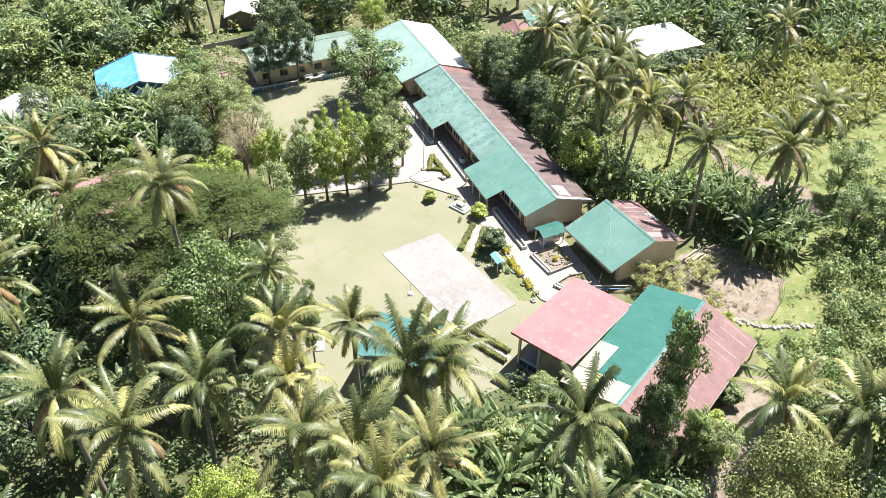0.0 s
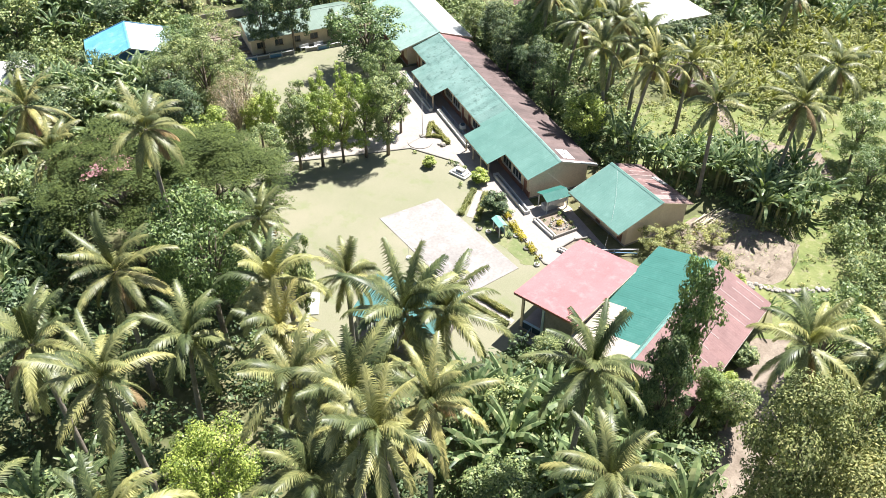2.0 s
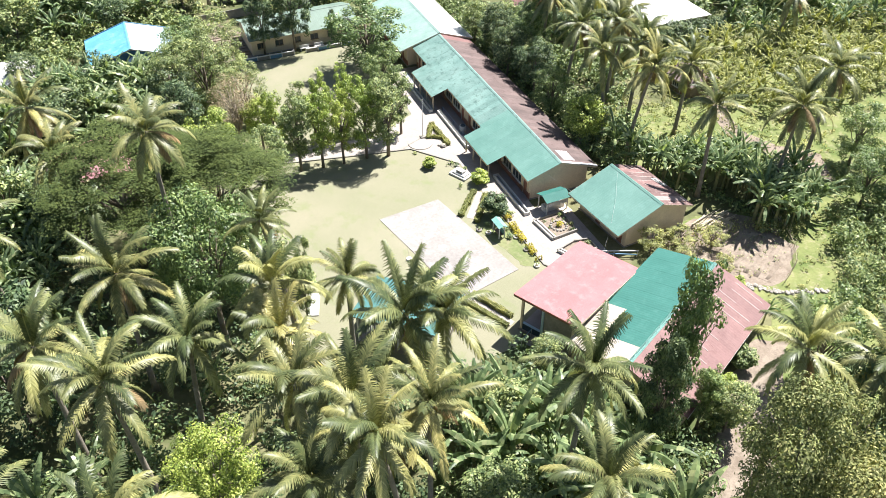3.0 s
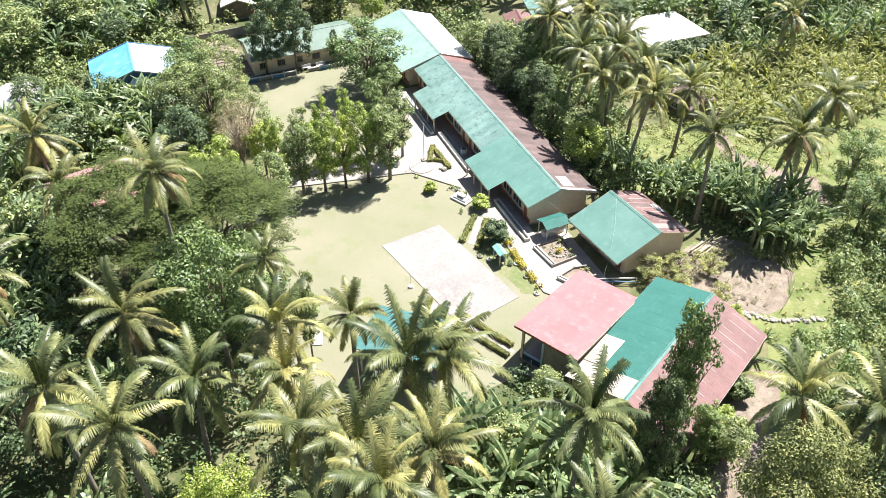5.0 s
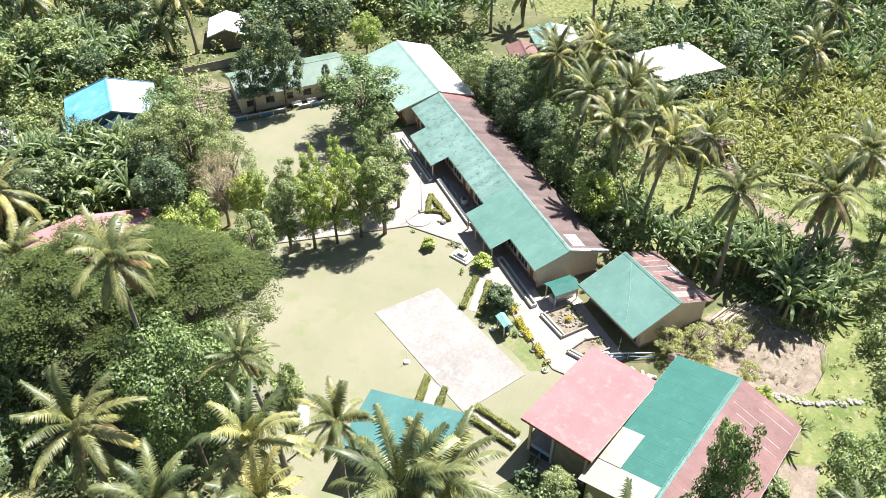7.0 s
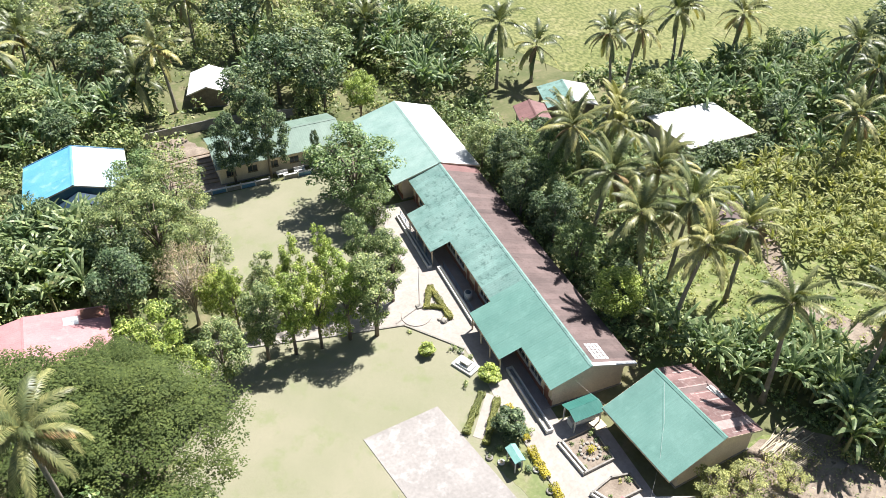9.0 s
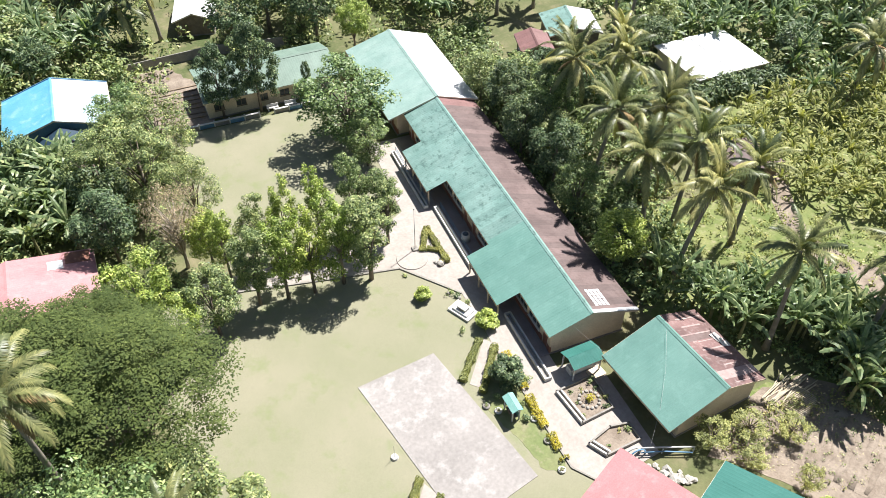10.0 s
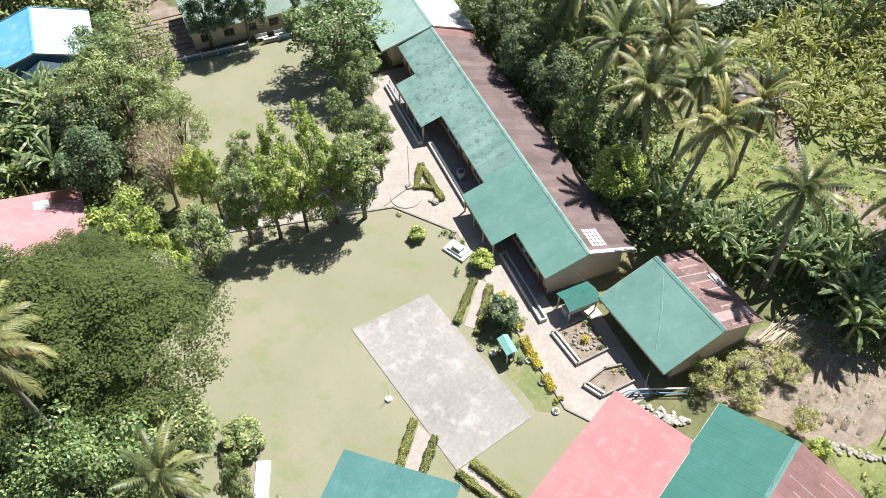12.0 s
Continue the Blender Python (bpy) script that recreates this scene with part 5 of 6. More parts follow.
# dense low growth between the trees
KEEP = OPEN + [[(31, -20.5), (39.6, -16.5), (45.5, -23), (36, -28.5)], [(14, -46), (19, -47), (27, -38), (31, -34), (28, -33.6), (22, -37.5)]]
undergrowth("undergrowth_palms", [(-50, -60), (14, -60), (14, -44), (8, -34), (7, -27), (-2, -27), (-15, -23), (-18, -5), (-18, 17), (-52, 20)], 800, 61, (0.8, 5.5), (0.5, 1.0), L_DARK, 0.42, 34, KEEP, "dense dark undergrowth beneath the coconut palms")
undergrowth("undergrowth_palms_light", [(-50, -60), (14, -60), (14, -44), (8, -34), (7, -27), (-2, -27), (-15, -23), (-18, -5), (-18, 17), (-52, 20)], 420, 62, (0.8, 6.5), (0.5, 1.1), L_MID, 0.42, 42, KEEP, "lighter leafy shrubs beneath the coconut palms")
undergrowth("undergrowth_west", [(-55, 17), (-13, 18), (-13, 47), (-14, 66), (-55, 66)], 900, 63, (0.6, 4.0), (0.6, 1.1), L_MID, 0.5, 34, KEEP, "dense green growth west of the far lawn")
undergrowth("undergrowth_north", [(-70, 62), (-8, 60), (16, 59), (30, 57), (48, 64), (40, 102), (46, 150), (-70, 160)], 1500, 64, (0.8, 4.5), (0.9, 1.6), L_MID, 0.65, 14, KEEP, "dense dark growth of the northern grove")
undergrowth("undergrowth_east", [(28.6, 0), (33, -3), (38, 0), (42, 12), (54, 26), (54, 60), (28.6, 58)], 800, 65, (0.5, 3.2), (0.6, 1.1), L_MID, 0.5, 32, KEEP, "dense growth behind the classrooms")
undergrowth("undergrowth_far_east", [(56, 40), (72, 40), (72, 26), (100, 22), (140, 10), (180, 60), (120, 52), (84, 55), (56, 62)], 1000, 66, (0.8, 3.6), (0.8, 1.4), L_MID, 0.8, 14, KEEP, "dense growth at the field's edge")
undergrowth("undergrowth_south_east", [(40, -40), (47, -27), (52, -18), (60, -12), (92, -6), (80, -36), (50, -56), (36, -48)], 420, 68, (0.4, 2.0), (0.6, 1.1), L_MID, 0.45, 32, KEEP, "leafy scrub on the meadow")
undergrowth("meadow_weeds", [(33, -31), (33, -22), (30, -17), (46, -16), (60, -6), (80, 6), (92, 0), (75, -30), (50, -48), (34, -52)], 900, 71, (0.15, 0.7), (0.2, 0.5), L_OLIVE, 0.24, 90, KEEP, "low weeds scattered over the meadow")
undergrowth("plantation_weeds", [(36, 1), (44, -4), (50, -9), (62, -8), (66, -2), (56, 6), (54, 14), (44, 16), (38, 13)], 420, 72, (0.2, 1.3), (0.25, 0.7), L_FIELD, 0.3, 60, KEEP, "yellow-green weeds under the coconut palms")
undergrowth("meadow_thicket", [(47, -25), (52, -20), (60, -22), (58, -40), (46, -42), (42, -34)], 170, 73, (1.2, 3.8), (0.6, 1.1), L_MID, 0.36, 60, KEEP, "leafy thicket at the meadow's edge")
undergrowth("hall_side_shrubs", [(6, -30.5), (9, -30), (18, -42), (14, -45), (2, -38)], 120, 69, (0.6, 3.0), (0.5, 0.9), L_MID, 0.36, 52, HOUSES, "leafy shrubs along the hall's wall")
for k, (x, y) in enumerate(spots([(-40, 9), (-31, 9), (-33, 15.5), (-40, 17)], 24, 77, 0.9)):
    banana_plant(x, y, 1.35 + 0.35 * ((k * 37) % 100) / 100, k)
for k, (x, y) in enumerate(spots([(34, -3.5), (38, -5.5), (41.5, -9.5), (42.6, -14), (43.6, -20), (47, -20.5), (46, -12), (40, -5)], 30, 79, 1.1)):
    banana_plant(x, y, 0.8 + 0.3 * ((k * 37) % 100) / 100, k)
for k, (x, y) in enumerate([(36.7, -5.9), (36.6, -8.9), (41.0, -10.8), (44.9, -9.3), (44.0, -13.6), (42.7, -16.6), (43.5, -19.0), (41.0, -18.9), (41.8, -17.4), (33.0, 0.6), (34.2, -1.4)]):
    banana_plant(x, y, 1.1 + 0.3 * ((k * 37) % 100) / 100, k + 2)
banana_plant(31.2, -31.8, 0.65, 3)
for k, (x, y) in enumerate(spots([(-38, 40), (-21, 38), (-21, 42.5), (-34, 44)], 22, 78, 1.0)):
    banana_plant(x, y, 1.25 + 0.3 * ((k * 37) % 100) / 100, k)
undergrowth("banana_edge_growth", [(35.5, -6.8), (41, -10.2), (42.8, -14.5), (43.4, -20.5), (41.9, -19.5), (41.2, -14.8), (39.2, -11.2), (35, -7.6)], 60, 84, (0.3, 1.2), (0.4, 0.8), L_BANANA, 0.45, 40, KEEP, "broad-leaved low growth before the banana plants")
undergrowth("garden_weeds", [(26, -17), (31, -16.4), (39, -16.5), (46, -19), (45, -23.5), (39, -17.8), (31.5, -20.4), (27, -20.5)], 90, 70, (0.4, 1.6), (0.4, 0.8), L_OLIVE, 0.26, 80, HOUSES, "weeds round the vegetable garden")


nursery = [(57, 6), (64, -2), (86, 2), (110, 10), (98, 24), (72, 24), (56, 24), (50, 16)]
banana_mass("plant_nursery", [(x, y, 0.42 + 0.5 * ((i * 31) % 100) / 100) for i, (x, y) in enumerate(spots(nursery, 330, 81, 1.5, KEEP))], "nursery of low yellow-green broad-leaved plants", L_FIELD)
undergrowth("nursery_weeds", nursery, 300, 82, (0.3, 1.1), (0.4, 0.9), L_FIELD, 0.4, 34, KEEP, "bright weeds between the nursery plants")
undergrowth("white_roof_shrubs", [(56, 26.5), (72, 26.5), (72, 29.2), (57, 28.8)], 130, 83, (2.0, 3.2), (0.7, 1.1), L_DARK, 0.5, 34, [], "shrubs before the white-roofed house")

# ---- things in the school yard ----


def hedge(name, pts, width, height, material, seed, label, category="hedge", leaf=0.13, gap=0.0):
    """A clipped hedge along a line: a core with leaves all over it."""
    rng = np.random.default_rng(seed)
    quads, cores = [], []
    for (x0, y0), (x1, y1) in zip(pts, pts[1:]):
        ln = math.hypot(x1 - x0, y1 - y0)
        d = np.array([(x1 - x0) / ln, (y1 - y0) / ln, 0])
        s = np.array([-d[1], d[0], 0])
        n = int(ln * (width + 2 * height) * 230)
        u = rng.uniform(0, ln, n)
        v = rng.uniform(-0.5, 0.5, n) * (width + 2 * height)
        side = np.clip(v, -width / 2, width / 2)
        z = height - np.maximum(0, np.abs(v) - width / 2)
        wob = 1 + 0.18 * np.sin(u * 2.3 + seed) + 0.12 * np.sin(u * 5.1)
        p = np.array([x0, y0, 0.03]) + d * u[:, None] + s * (side * wob)[:, None] + np.array([0, 0, 1]) * (z * (0.85 + 0.15 * wob))[:, None] + rng.normal(0, 0.03, (n, 3))
        out = s * np.sign(side)[:, None] * (np.abs(v) > width / 2)[:, None]
        if not gap:
            seg = box(bmesh.new(), 0.05, -width * 0.4, 0.0, ln - 0.05, width * 0.4, height * 0.86)
            seg.transform(Matrix.Translation((x0, y0, 0.02)) @ Matrix.Rotation(math.atan2(y1 - y0, x1 - x0), 4, "Z"))
            cores.append(seg)
        if gap:
            keep = np.sin(u * 1.9 + seed) > -gap
            p, out = p[keep], out[keep]
        quads.append(leaf_quads(rng, p, out, leaf, 0.9, 0.6))
    root = thing(name, pose(0, 0, 0), label, category)
    ob = new("foliage", quad_mesh("foliage", np.concatenate(quads), material))
    ob.parent = root
    for seg in cores:
        part("twig_core", seg, material, root)
    return root


hedge("clipped_hedge", [(9.3, -3.2), (12.9, 0.9)], 0.6, 0.55, L_HEDGE, 1, "clipped olive-green hedge beside the court path")
hedge("clipped_hedge", [(10.6, -5.1), (14.0, -0.4)], 0.6, 0.6, L_HEDGE, 2, "clipped olive-green hedge beside the court path")
hedge("clipped_hedge", [(2.0, -11.1), (-0.8, -14.8)], 0.6, 0.55, L_HEDGE, 3, "clipped hedge beside the path to the stage")
hedge("clipped_hedge", [(3.1, -13.2), (0.8, -16.0)], 0.6, 0.55, L_HEDGE, 4, "clipped hedge beside the path to the stage")
hedge("clipped_hedge", [(3.6, -16.8), (6.4, -22.3)], 0.55, 0.5, L_HEDGE, 5, "clipped hedge beside the path to the hall")
hedge("clipped_hedge", [(5.0, -16.4), (7.4, -21.2)], 0.55, 0.5, L_HEDGE, 6, "clipped hedge beside the path to the hall")
hedge("yellow_hedge", [(14.5, -1.6), (14.6, -4.5), (14.2, -8.9), (14.3, -11.4), (14.3, -14.2)], 0.65, 0.5, L_YELLOW, 7, "yellow-leaved hedge along the walkway edging", gap=0.72, leaf=0.16)
hedge("topiary_letter", [(12.2, 14.7), (14.0, 18.2), (14.2, 12.1)], 0.6, 0.5, L_HEDGE, 8, "clipped hedge in a pointed letter shape", "topiary")
hedge("topiary_bar", [(12.8, 15.0), (13.9, 14.2)], 0.5, 0.45, L_HEDGE, 9, "short clipped hedge bar inside the letter hedge", "topiary")

GREENSTRIP = [(10.2, -5.4), (11.2, -4.2), (12.6, -2.9), (13.9, -1.2), (14.2, -6), (14.3, -14.2), (13.4, -15.2), (12.4, -14.4), (11.9, -12.2), (11.2, -9.5)]
solo("green_verge", prism(bmesh.new(), ragged(GREENSTRIP, 3, 0.5, 0.28), -0.1, 0.045), M_VERGE, pose(0, 0, 0), "greener grass verge between court and walkway", "grass", "", "structure")

for name, poly in (("garden_path", [(9.9, -3.6), (13.4, 0.9), (14.1, 0.0), (10.7, -4.4)]), ("stage_path", [(2.2, -11.6), (-0.9, -15.6), (0.4, -16.4), (2.9, -13.0)]), ("hall_path", [(3.9, -16.6), (6.7, -22.2), (7.4, -21.8), (4.8, -16.4)])):
    solo(name, prism(bmesh.new(), poly, -0.1, 0.06), M_PAVE, pose(0, 0, 0), "narrow pale concrete path between hedges", "path", "", "structure")


def kiosk():
    root = thing("garden_kiosk", pose(12.1, -8.1, 0, 0, 0, 2), "small garden shelter with faded teal roof", "shelter")
    for x in (-0.35, 0.35):
        for y in (-0.75, 0.75):
            part("post", boxed(x - 0.05, y - 0.05, 0, x + 0.05, y + 0.05, 1.78), M_WHITE, root)
    roof_slope(root, (-0.55, -1.0, 1.75), (-0.55, 1.0, 1.75), (0, -1.0, 2.0), M_TEALPALE, 0.85)
    roof_slope(root, (0.55, -1.0, 1.75), (0.55, 1.0, 1.75), (0, -1.0, 2.0), M_TEALPALE, 0.85)
    part("seat", boxed(-0.3, -0.7, 0.4, 0.3, 0.7, 0.46), M_WOOD, root)
    part("backboard", boxed(0.24, -0.7, 0.46, 0.3, 0.7, 1.2), M_GREEN, root)


kiosk()


def wash_shelter():
    root = thing("wash_shelter", pose(20.5, -5.9, 0, 0, 0, 3), "small tiled-sink shelter with green metal roof", "shelter")
    roof_slope(root, (-1.7, -1.2, 2.0), (1.7, -1.2, 2.0), (-1.7, 0, 2.45), M_TEAL, 0.85)
    roof_slope(root, (-1.7, 1.2, 2.0), (1.7, 1.2, 2.0), (-1.7, 0, 2.45), M_TEAL, 0.85)
    for x in (-1.45, 1.45):
        for y in (-0.95, 0.95):
            part("post", boxed(x - 0.06, y - 0.06, 0.05, x + 0.06, y + 0.06, 2.02), M_WHITE, root)
    part("sink_wall", boxed(-1.39, -0.45, 0.05, 1.39, 0.45, 0.85, bevel=0.02), M_WHITE, root)
    part("sign_board", boxed(-1.3, -1.0, 1.2, 1.3, -0.96, 1.75), M_WHITE, root)


wash_shelter()


def rim_bed(name, poly, label, wide=()):
    """A garden bed with a low white rim along its sides."""
    root = thing(name, pose(0, 0, 0), label, "garden bed", "rimmed garden beds")
    n = len(poly)
    for i in range(n):
        (x0, y0), (x1, y1) = poly[i], poly[(i + 1) % n]
        ln, a = math.hypot(x1 - x0, y1 - y0), math.atan2(y1 - y0, x1 - x0)
        for off in ((0.0, 0.45) if i in wide else (0.0,)):
            bm = boxed(-0.07, off - 0.08, 0.0, ln + 0.07, off + 0.08, 0.42 - off * 0.1)
            bm.transform(Matrix.Translation((x0, y0, 0)) @ Matrix.Rotation(a, 4, "Z"))
            part("rim", bm, M_WHITE if i in wide else M_GREYC, root)
    part("soil", prism(bmesh.new(), poly, 0.0, 0.16), M_DIRT, root)
    return root


rim_bed("rimmed_bed", [(17.0, -7.6), (17.5, -11.5), (21.0, -11.1), (21.0, -7.2)], "rimmed flower bed with a ring of stones", (0,))
rim_bed("rimmed_bed", [(17.0, -13.6), (17.9, -15.2), (21.5, -14.9), (21.4, -13.1), (19.6, -12.8)], "rimmed gravel bed with seedlings", (0,))
for k in range(14):
    a = k * 2 * math.pi / 14
    bm = bmesh.new()
    bmesh.ops.create_icosphere(bm, subdivisions=2, radius=0.17)
    for v in bm.verts:
        v.co *= 1 + 0.25 * noise.noise(v.co * 6 + Vector((k, 0, 0)))
        v.co.z *= 0.7
    solo("ring_stone", bm, M_STONE, pose(19.4 + 0.95 * math.cos(a), -9.5 + 0.95 * math.sin(a), 0.24), "pale stone of the ring in the flower bed", "stone", "ring stones")


def plant_tuft(name, x, y, z, r, material, seed, label, leaf=0.22, per=220, category="plant", group=""):
    rng = np.random.default_rng(seed)
    c = np.array([(x + rng.normal(0, r * 0.35), y + rng.normal(0, r * 0.35), z + r * 0.6 + rng.normal(0, r * 0.2)) for _ in range(5)])
    me = quad_mesh(name, clump_leaves(rng, c - np.array([x, y, z]), [r * 0.6] * 5, per, leaf), material)
    ob = new(name, me)
    ob.matrix_world = pose(x, y, z)
    return tagged(ob, label, category, group)


plant_tuft("yellow_shrub", 19.5, -9.6, 0.15, 0.6, L_YELLOW, 1, "bright yellow shrub in the stone ring")
for k, (x, y, r, mt) in enumerate([(18.2, -8.1, 0.3, L_MID), (20.6, -7.6, 0.5, L_MID), (20.6, -8.6, 0.35, L_DARK), (18.0, -10.9, 0.3, L_MID), (20.4, -10.7, 0.4, L_DARK), (20.8, -9.8, 0.4, L_OLIVE), (19.2, -8.2, 0.3, L_OLIVE), (18.3, -9.4, 0.25, L_MID), (21.0, -13.6, 0.4, L_MID), (20.3, -13.3, 0.3, L_OLIVE), (18.6, -14.4, 0.2, L_MID),
                                    (15.1, -5.5, 0.6, L_MID), (13.2, -7.6, 0.5, L_MID), (13.0, -9.0, 0.5, L_DARK), (11.6, -6.0, 0.45, L_MID), (14.9, -2.6, 0.5, L_BRIGHT), (13.9, 5.9, 0.4, L_MID), (12.6, 7.9, 0.45, L_MID), (13.1, 7.1, 0.4, L_DARK), (11.9, 2.6, 0.45, L_MID), (9.2, 12.0, 0.35, L_MID), (13.6, 12.6, 0.3, L_YELLOW)]):
    plant_tuft("low_shrub", x, y, 0.05, r, mt, 20 + k, "low leafy shrub beside the walkway", group="low shrubs", leaf=0.18, per=300, category="shrub")


def tyre_planter(x, y, k):
    root = thing("tyre_planter", pose(x, y, 0.03, 0, 0, k * 40), "white-painted tyre planter with a small plant", "planter", "tyre planters")
    bm = bmesh.new()
    n, m_ = 18, 8
    ring = [[bm.verts.new(((0.26 + 0.11 * math.cos(b)) * math.cos(a), (0.26 + 0.11 * math.cos(b)) * math.sin(a), 0.12 + 0.11 * math.sin(b))) for b in [2 * math.pi * j / m_ for j in range(m_)]] for a in [2 * math.pi * i / n for i in range(n)]]
    for i in range(n):
        for j in range(m_):
            bm.faces.new((ring[i][j], ring[(i + 1) % n][j], ring[(i + 1) % n][(j + 1) % m_], ring[i][(j + 1) % m_]))
    part("tyre", bm, M_GREYC if k % 2 else M_WHITE, root, "", True)
    bm = bmesh.new()
    bmesh.ops.create_cone(bm, cap_ends=True, segments=14, radius1=0.22, radius2=0.22, depth=0.18, matrix=Matrix.Translation((0, 0, 0.1)))
    part("soil", bm, M_DIRT, root)
    rng = np.random.default_rng(k)
    ob = new("plant", quad_mesh("plant", clump_leaves(rng, np.array([[0, 0, 0.38]]), [0.24], 700, 0.13), L_MID))
    ob.parent = root


for k, (x, y) in enumerate([(13.75, -9.4), (13.8, -11.9), (13.6, -14.9), (10.3, -6.5), (11.1, -7.4)]):
    tyre_planter(x, y, k)

# monument, flagpole, net post
mon = thing("monument", pose(12.9, 5.0, 0, 0, 0, -63), "small white stepped cement monument", "monument")
for k, (a, b, h) in enumerate(((1.35, 0.85, 0.3), (1.0, 0.6, 0.5), (0.55, 0.35, 0.85))):
    z0 = (-0.05, 0.3, 0.5)[k]
    part("tier", boxed(-a, -b, z0, a, b, h, bevel=0.03), M_WHITE, mon)
part("plaque", boxed(-0.3, -0.372, 0.55, 0.3, -0.352, 0.8), M_GREYC, mon)

flag = thing("flagpole", pose(11.6, 15.4, 0), "slim white flagpole on a cement base", "flagpole")
part("base", boxed(-0.35, -0.35, 0.0, 0.35, 0.35, 0.35, bevel=0.04), M_GREYC, flag)
part("pole", tube(bmesh.new(), [(0, 0, 0.3), (0, 0, 3.0), (0, 0, 6.0)], [0.05, 0.045, 0.03], 10), M_WHITE, flag, "", True)
bm = bmesh.new()
bmesh.ops.create_uvsphere(bm, u_segments=10, v_segments=6, radius=0.09, matrix=Matrix.Translation((0, 0, 6.05)))
part("finial", bm, M_ZINC, flag)

bm = bmesh.new()
bmesh.ops.create_cone(bm, cap_ends=True, segments=40, radius1=1.75, radius2=1.72, depth=0.12, matrix=Matrix.Translation((0, 0, 0.1)))
solo("round_slab", bm, M_PAVE, pose(10.8, 14.2, 0.0), "round raised cement slab by the flagpole", "slab")
for k, (x, y, r) in enumerate([(13.4, 12.2, 0.38), (13.0, 12.6, 0.25), (13.8, 12.4, 0.22), (12.5, 7.9, 0.2), (13.3, 6.9, 0.25)]):
    bm = bmesh.new()
    bmesh.ops.create_icosphere(bm, subdivisions=3, radius=r)
    for v in bm.verts:
        v.co *= 1 + 0.35 * noise.noise(v.co * 3 / r * 0.5 + Vector((k * 3, 0, 0)))
        v.co.z *= 0.75
    solo("boulder", bm, M_STONE, pose(x, y, r * 0.55), "pale rounded boulder beside the walkway", "boulder", "boulders", smooth=True)

net = thing("net_post", pose(0.7, -8.3, 0.03), "slim post in a round white cement base", "post")
bm = bmesh.new()
bmesh.ops.create_cone(bm, cap_ends=True, segments=24, radius1=0.36, radius2=0.30, depth=0.22, matrix=Matrix.Translation((0, 0, 0.11)))
part("base", bm, M_WHITE, net)
part("pole", tube(bmesh.new(), [(0, 0, 0.2), (0, 0, 1.9)], 0.02, 8), M_ZINC, net)

# water container and bits on the corridor
tank = thing("water_container", pose(17.35, 14.6, 0.155), "white plastic water container on the corridor", "container")
bm = bmesh.new()
bmesh.ops.create_cone(bm, cap_ends=True, segments=20, radius1=0.5, radius2=0.47, depth=1.0, matrix=Matrix.Translation((0, 0, 0.5)))
part("body", bm, M_WHITE, tank, "", True)
bm = bmesh.new()
bmesh.ops.create_cone(bm, cap_ends=True, segments=20, radius1=0.36, radius2=0.28, depth=0.12, matrix=Matrix.Translation((0, 0, 1.06)))
part("lid", bm, M_NAVY, tank)

# cement slab by the small house, white ramp by the stage
solo("cement_slab", boxed(-0.8, -0.6, 0.0, 0.8, 0.6, 0.16, bevel=0.03), M_CREAM, pose(21.6, -7.0, 0.05, 0, 0, 8), "pale cement slab beside the wash shelter", "slab")
solo("cement_ramp", boxed(-0.6, -1.7, -0.05, 0.6, 1.7, 0.18, bevel=0.03), M_WHITE, pose(-11.3, -11.4, 0.0, 0, 0, -18), "white cement ramp at the lawn's edge", "ramp")

# pipe frame between the halls
frame_pipe = thing("pipe_frame", pose(0, 0, 0), "bent blue and white pipe frame beside the pink hall", "pipe frame")
arc = [(19.0 + 0.9 * math.cos(a) + 0.9, -15.9, 0.1 + 1.1 * math.sin(a)) for a in [math.pi * k / 10 for k in range(11)]]
part("arch", tube(bmesh.new(), arc, 0.13, 8), M_WHITE, frame_pipe, "white bent pipe", True)
part("arch", tube(bmesh.new(), [(x + 0.3, y - 0.35, z) for x, y, z in arc], 0.07, 8), M_BLUEP, frame_pipe, "blue bent pipe", True)
part("bar", tube(bmesh.new(), [(20.6, -15.9, 0.75), (22.5, -16.6, 0.8), (25.2, -17.6, 0.7)], 0.08, 8), M_WHITE, frame_pipe, "white straight pipe", True)
part("bar", tube(bmesh.new(), [(20.6, -16.25, 0.55), (22.5, -16.9, 0.6), (24.8, -17.9, 0.5)], 0.06, 8), M_BLUEP, frame_pipe, "blue straight pipe", True)
for x, y in ((22.5, -16.75), (25.0, -17.75)):
    part("leg", tube(bmesh.new(), [(x, y, 0), (x, y, 0.75)], 0.05, 6), M_WHITE, frame_pipe)
rng_r = random.Random(8)
for k in range(26):
    r = rng_r.uniform(0.18, 0.5)
    bm = bmesh.new()
    bmesh.ops.create_icosphere(bm, subdivisions=1, radius=r)
    for v in bm.verts:
        v.co *= 1 + 0.9 * noise.noise(v.co * 2.5 + Vector((k * 2, 1, 0)))
        v.co.z *= 0.65
    u = rng_r.random()
    solo("rubble_stone", bm, M_RUBBLE, pose(20.6 + 3.2 * u + rng_r.uniform(-0.4, 0.4), -17.6 - 2.6 * u + rng_r.uniform(-0.5, 0.5), r * 0.45, 0, 0, k * 31), "rough pale stone in the gap between the halls", "stone", "rubble stones")

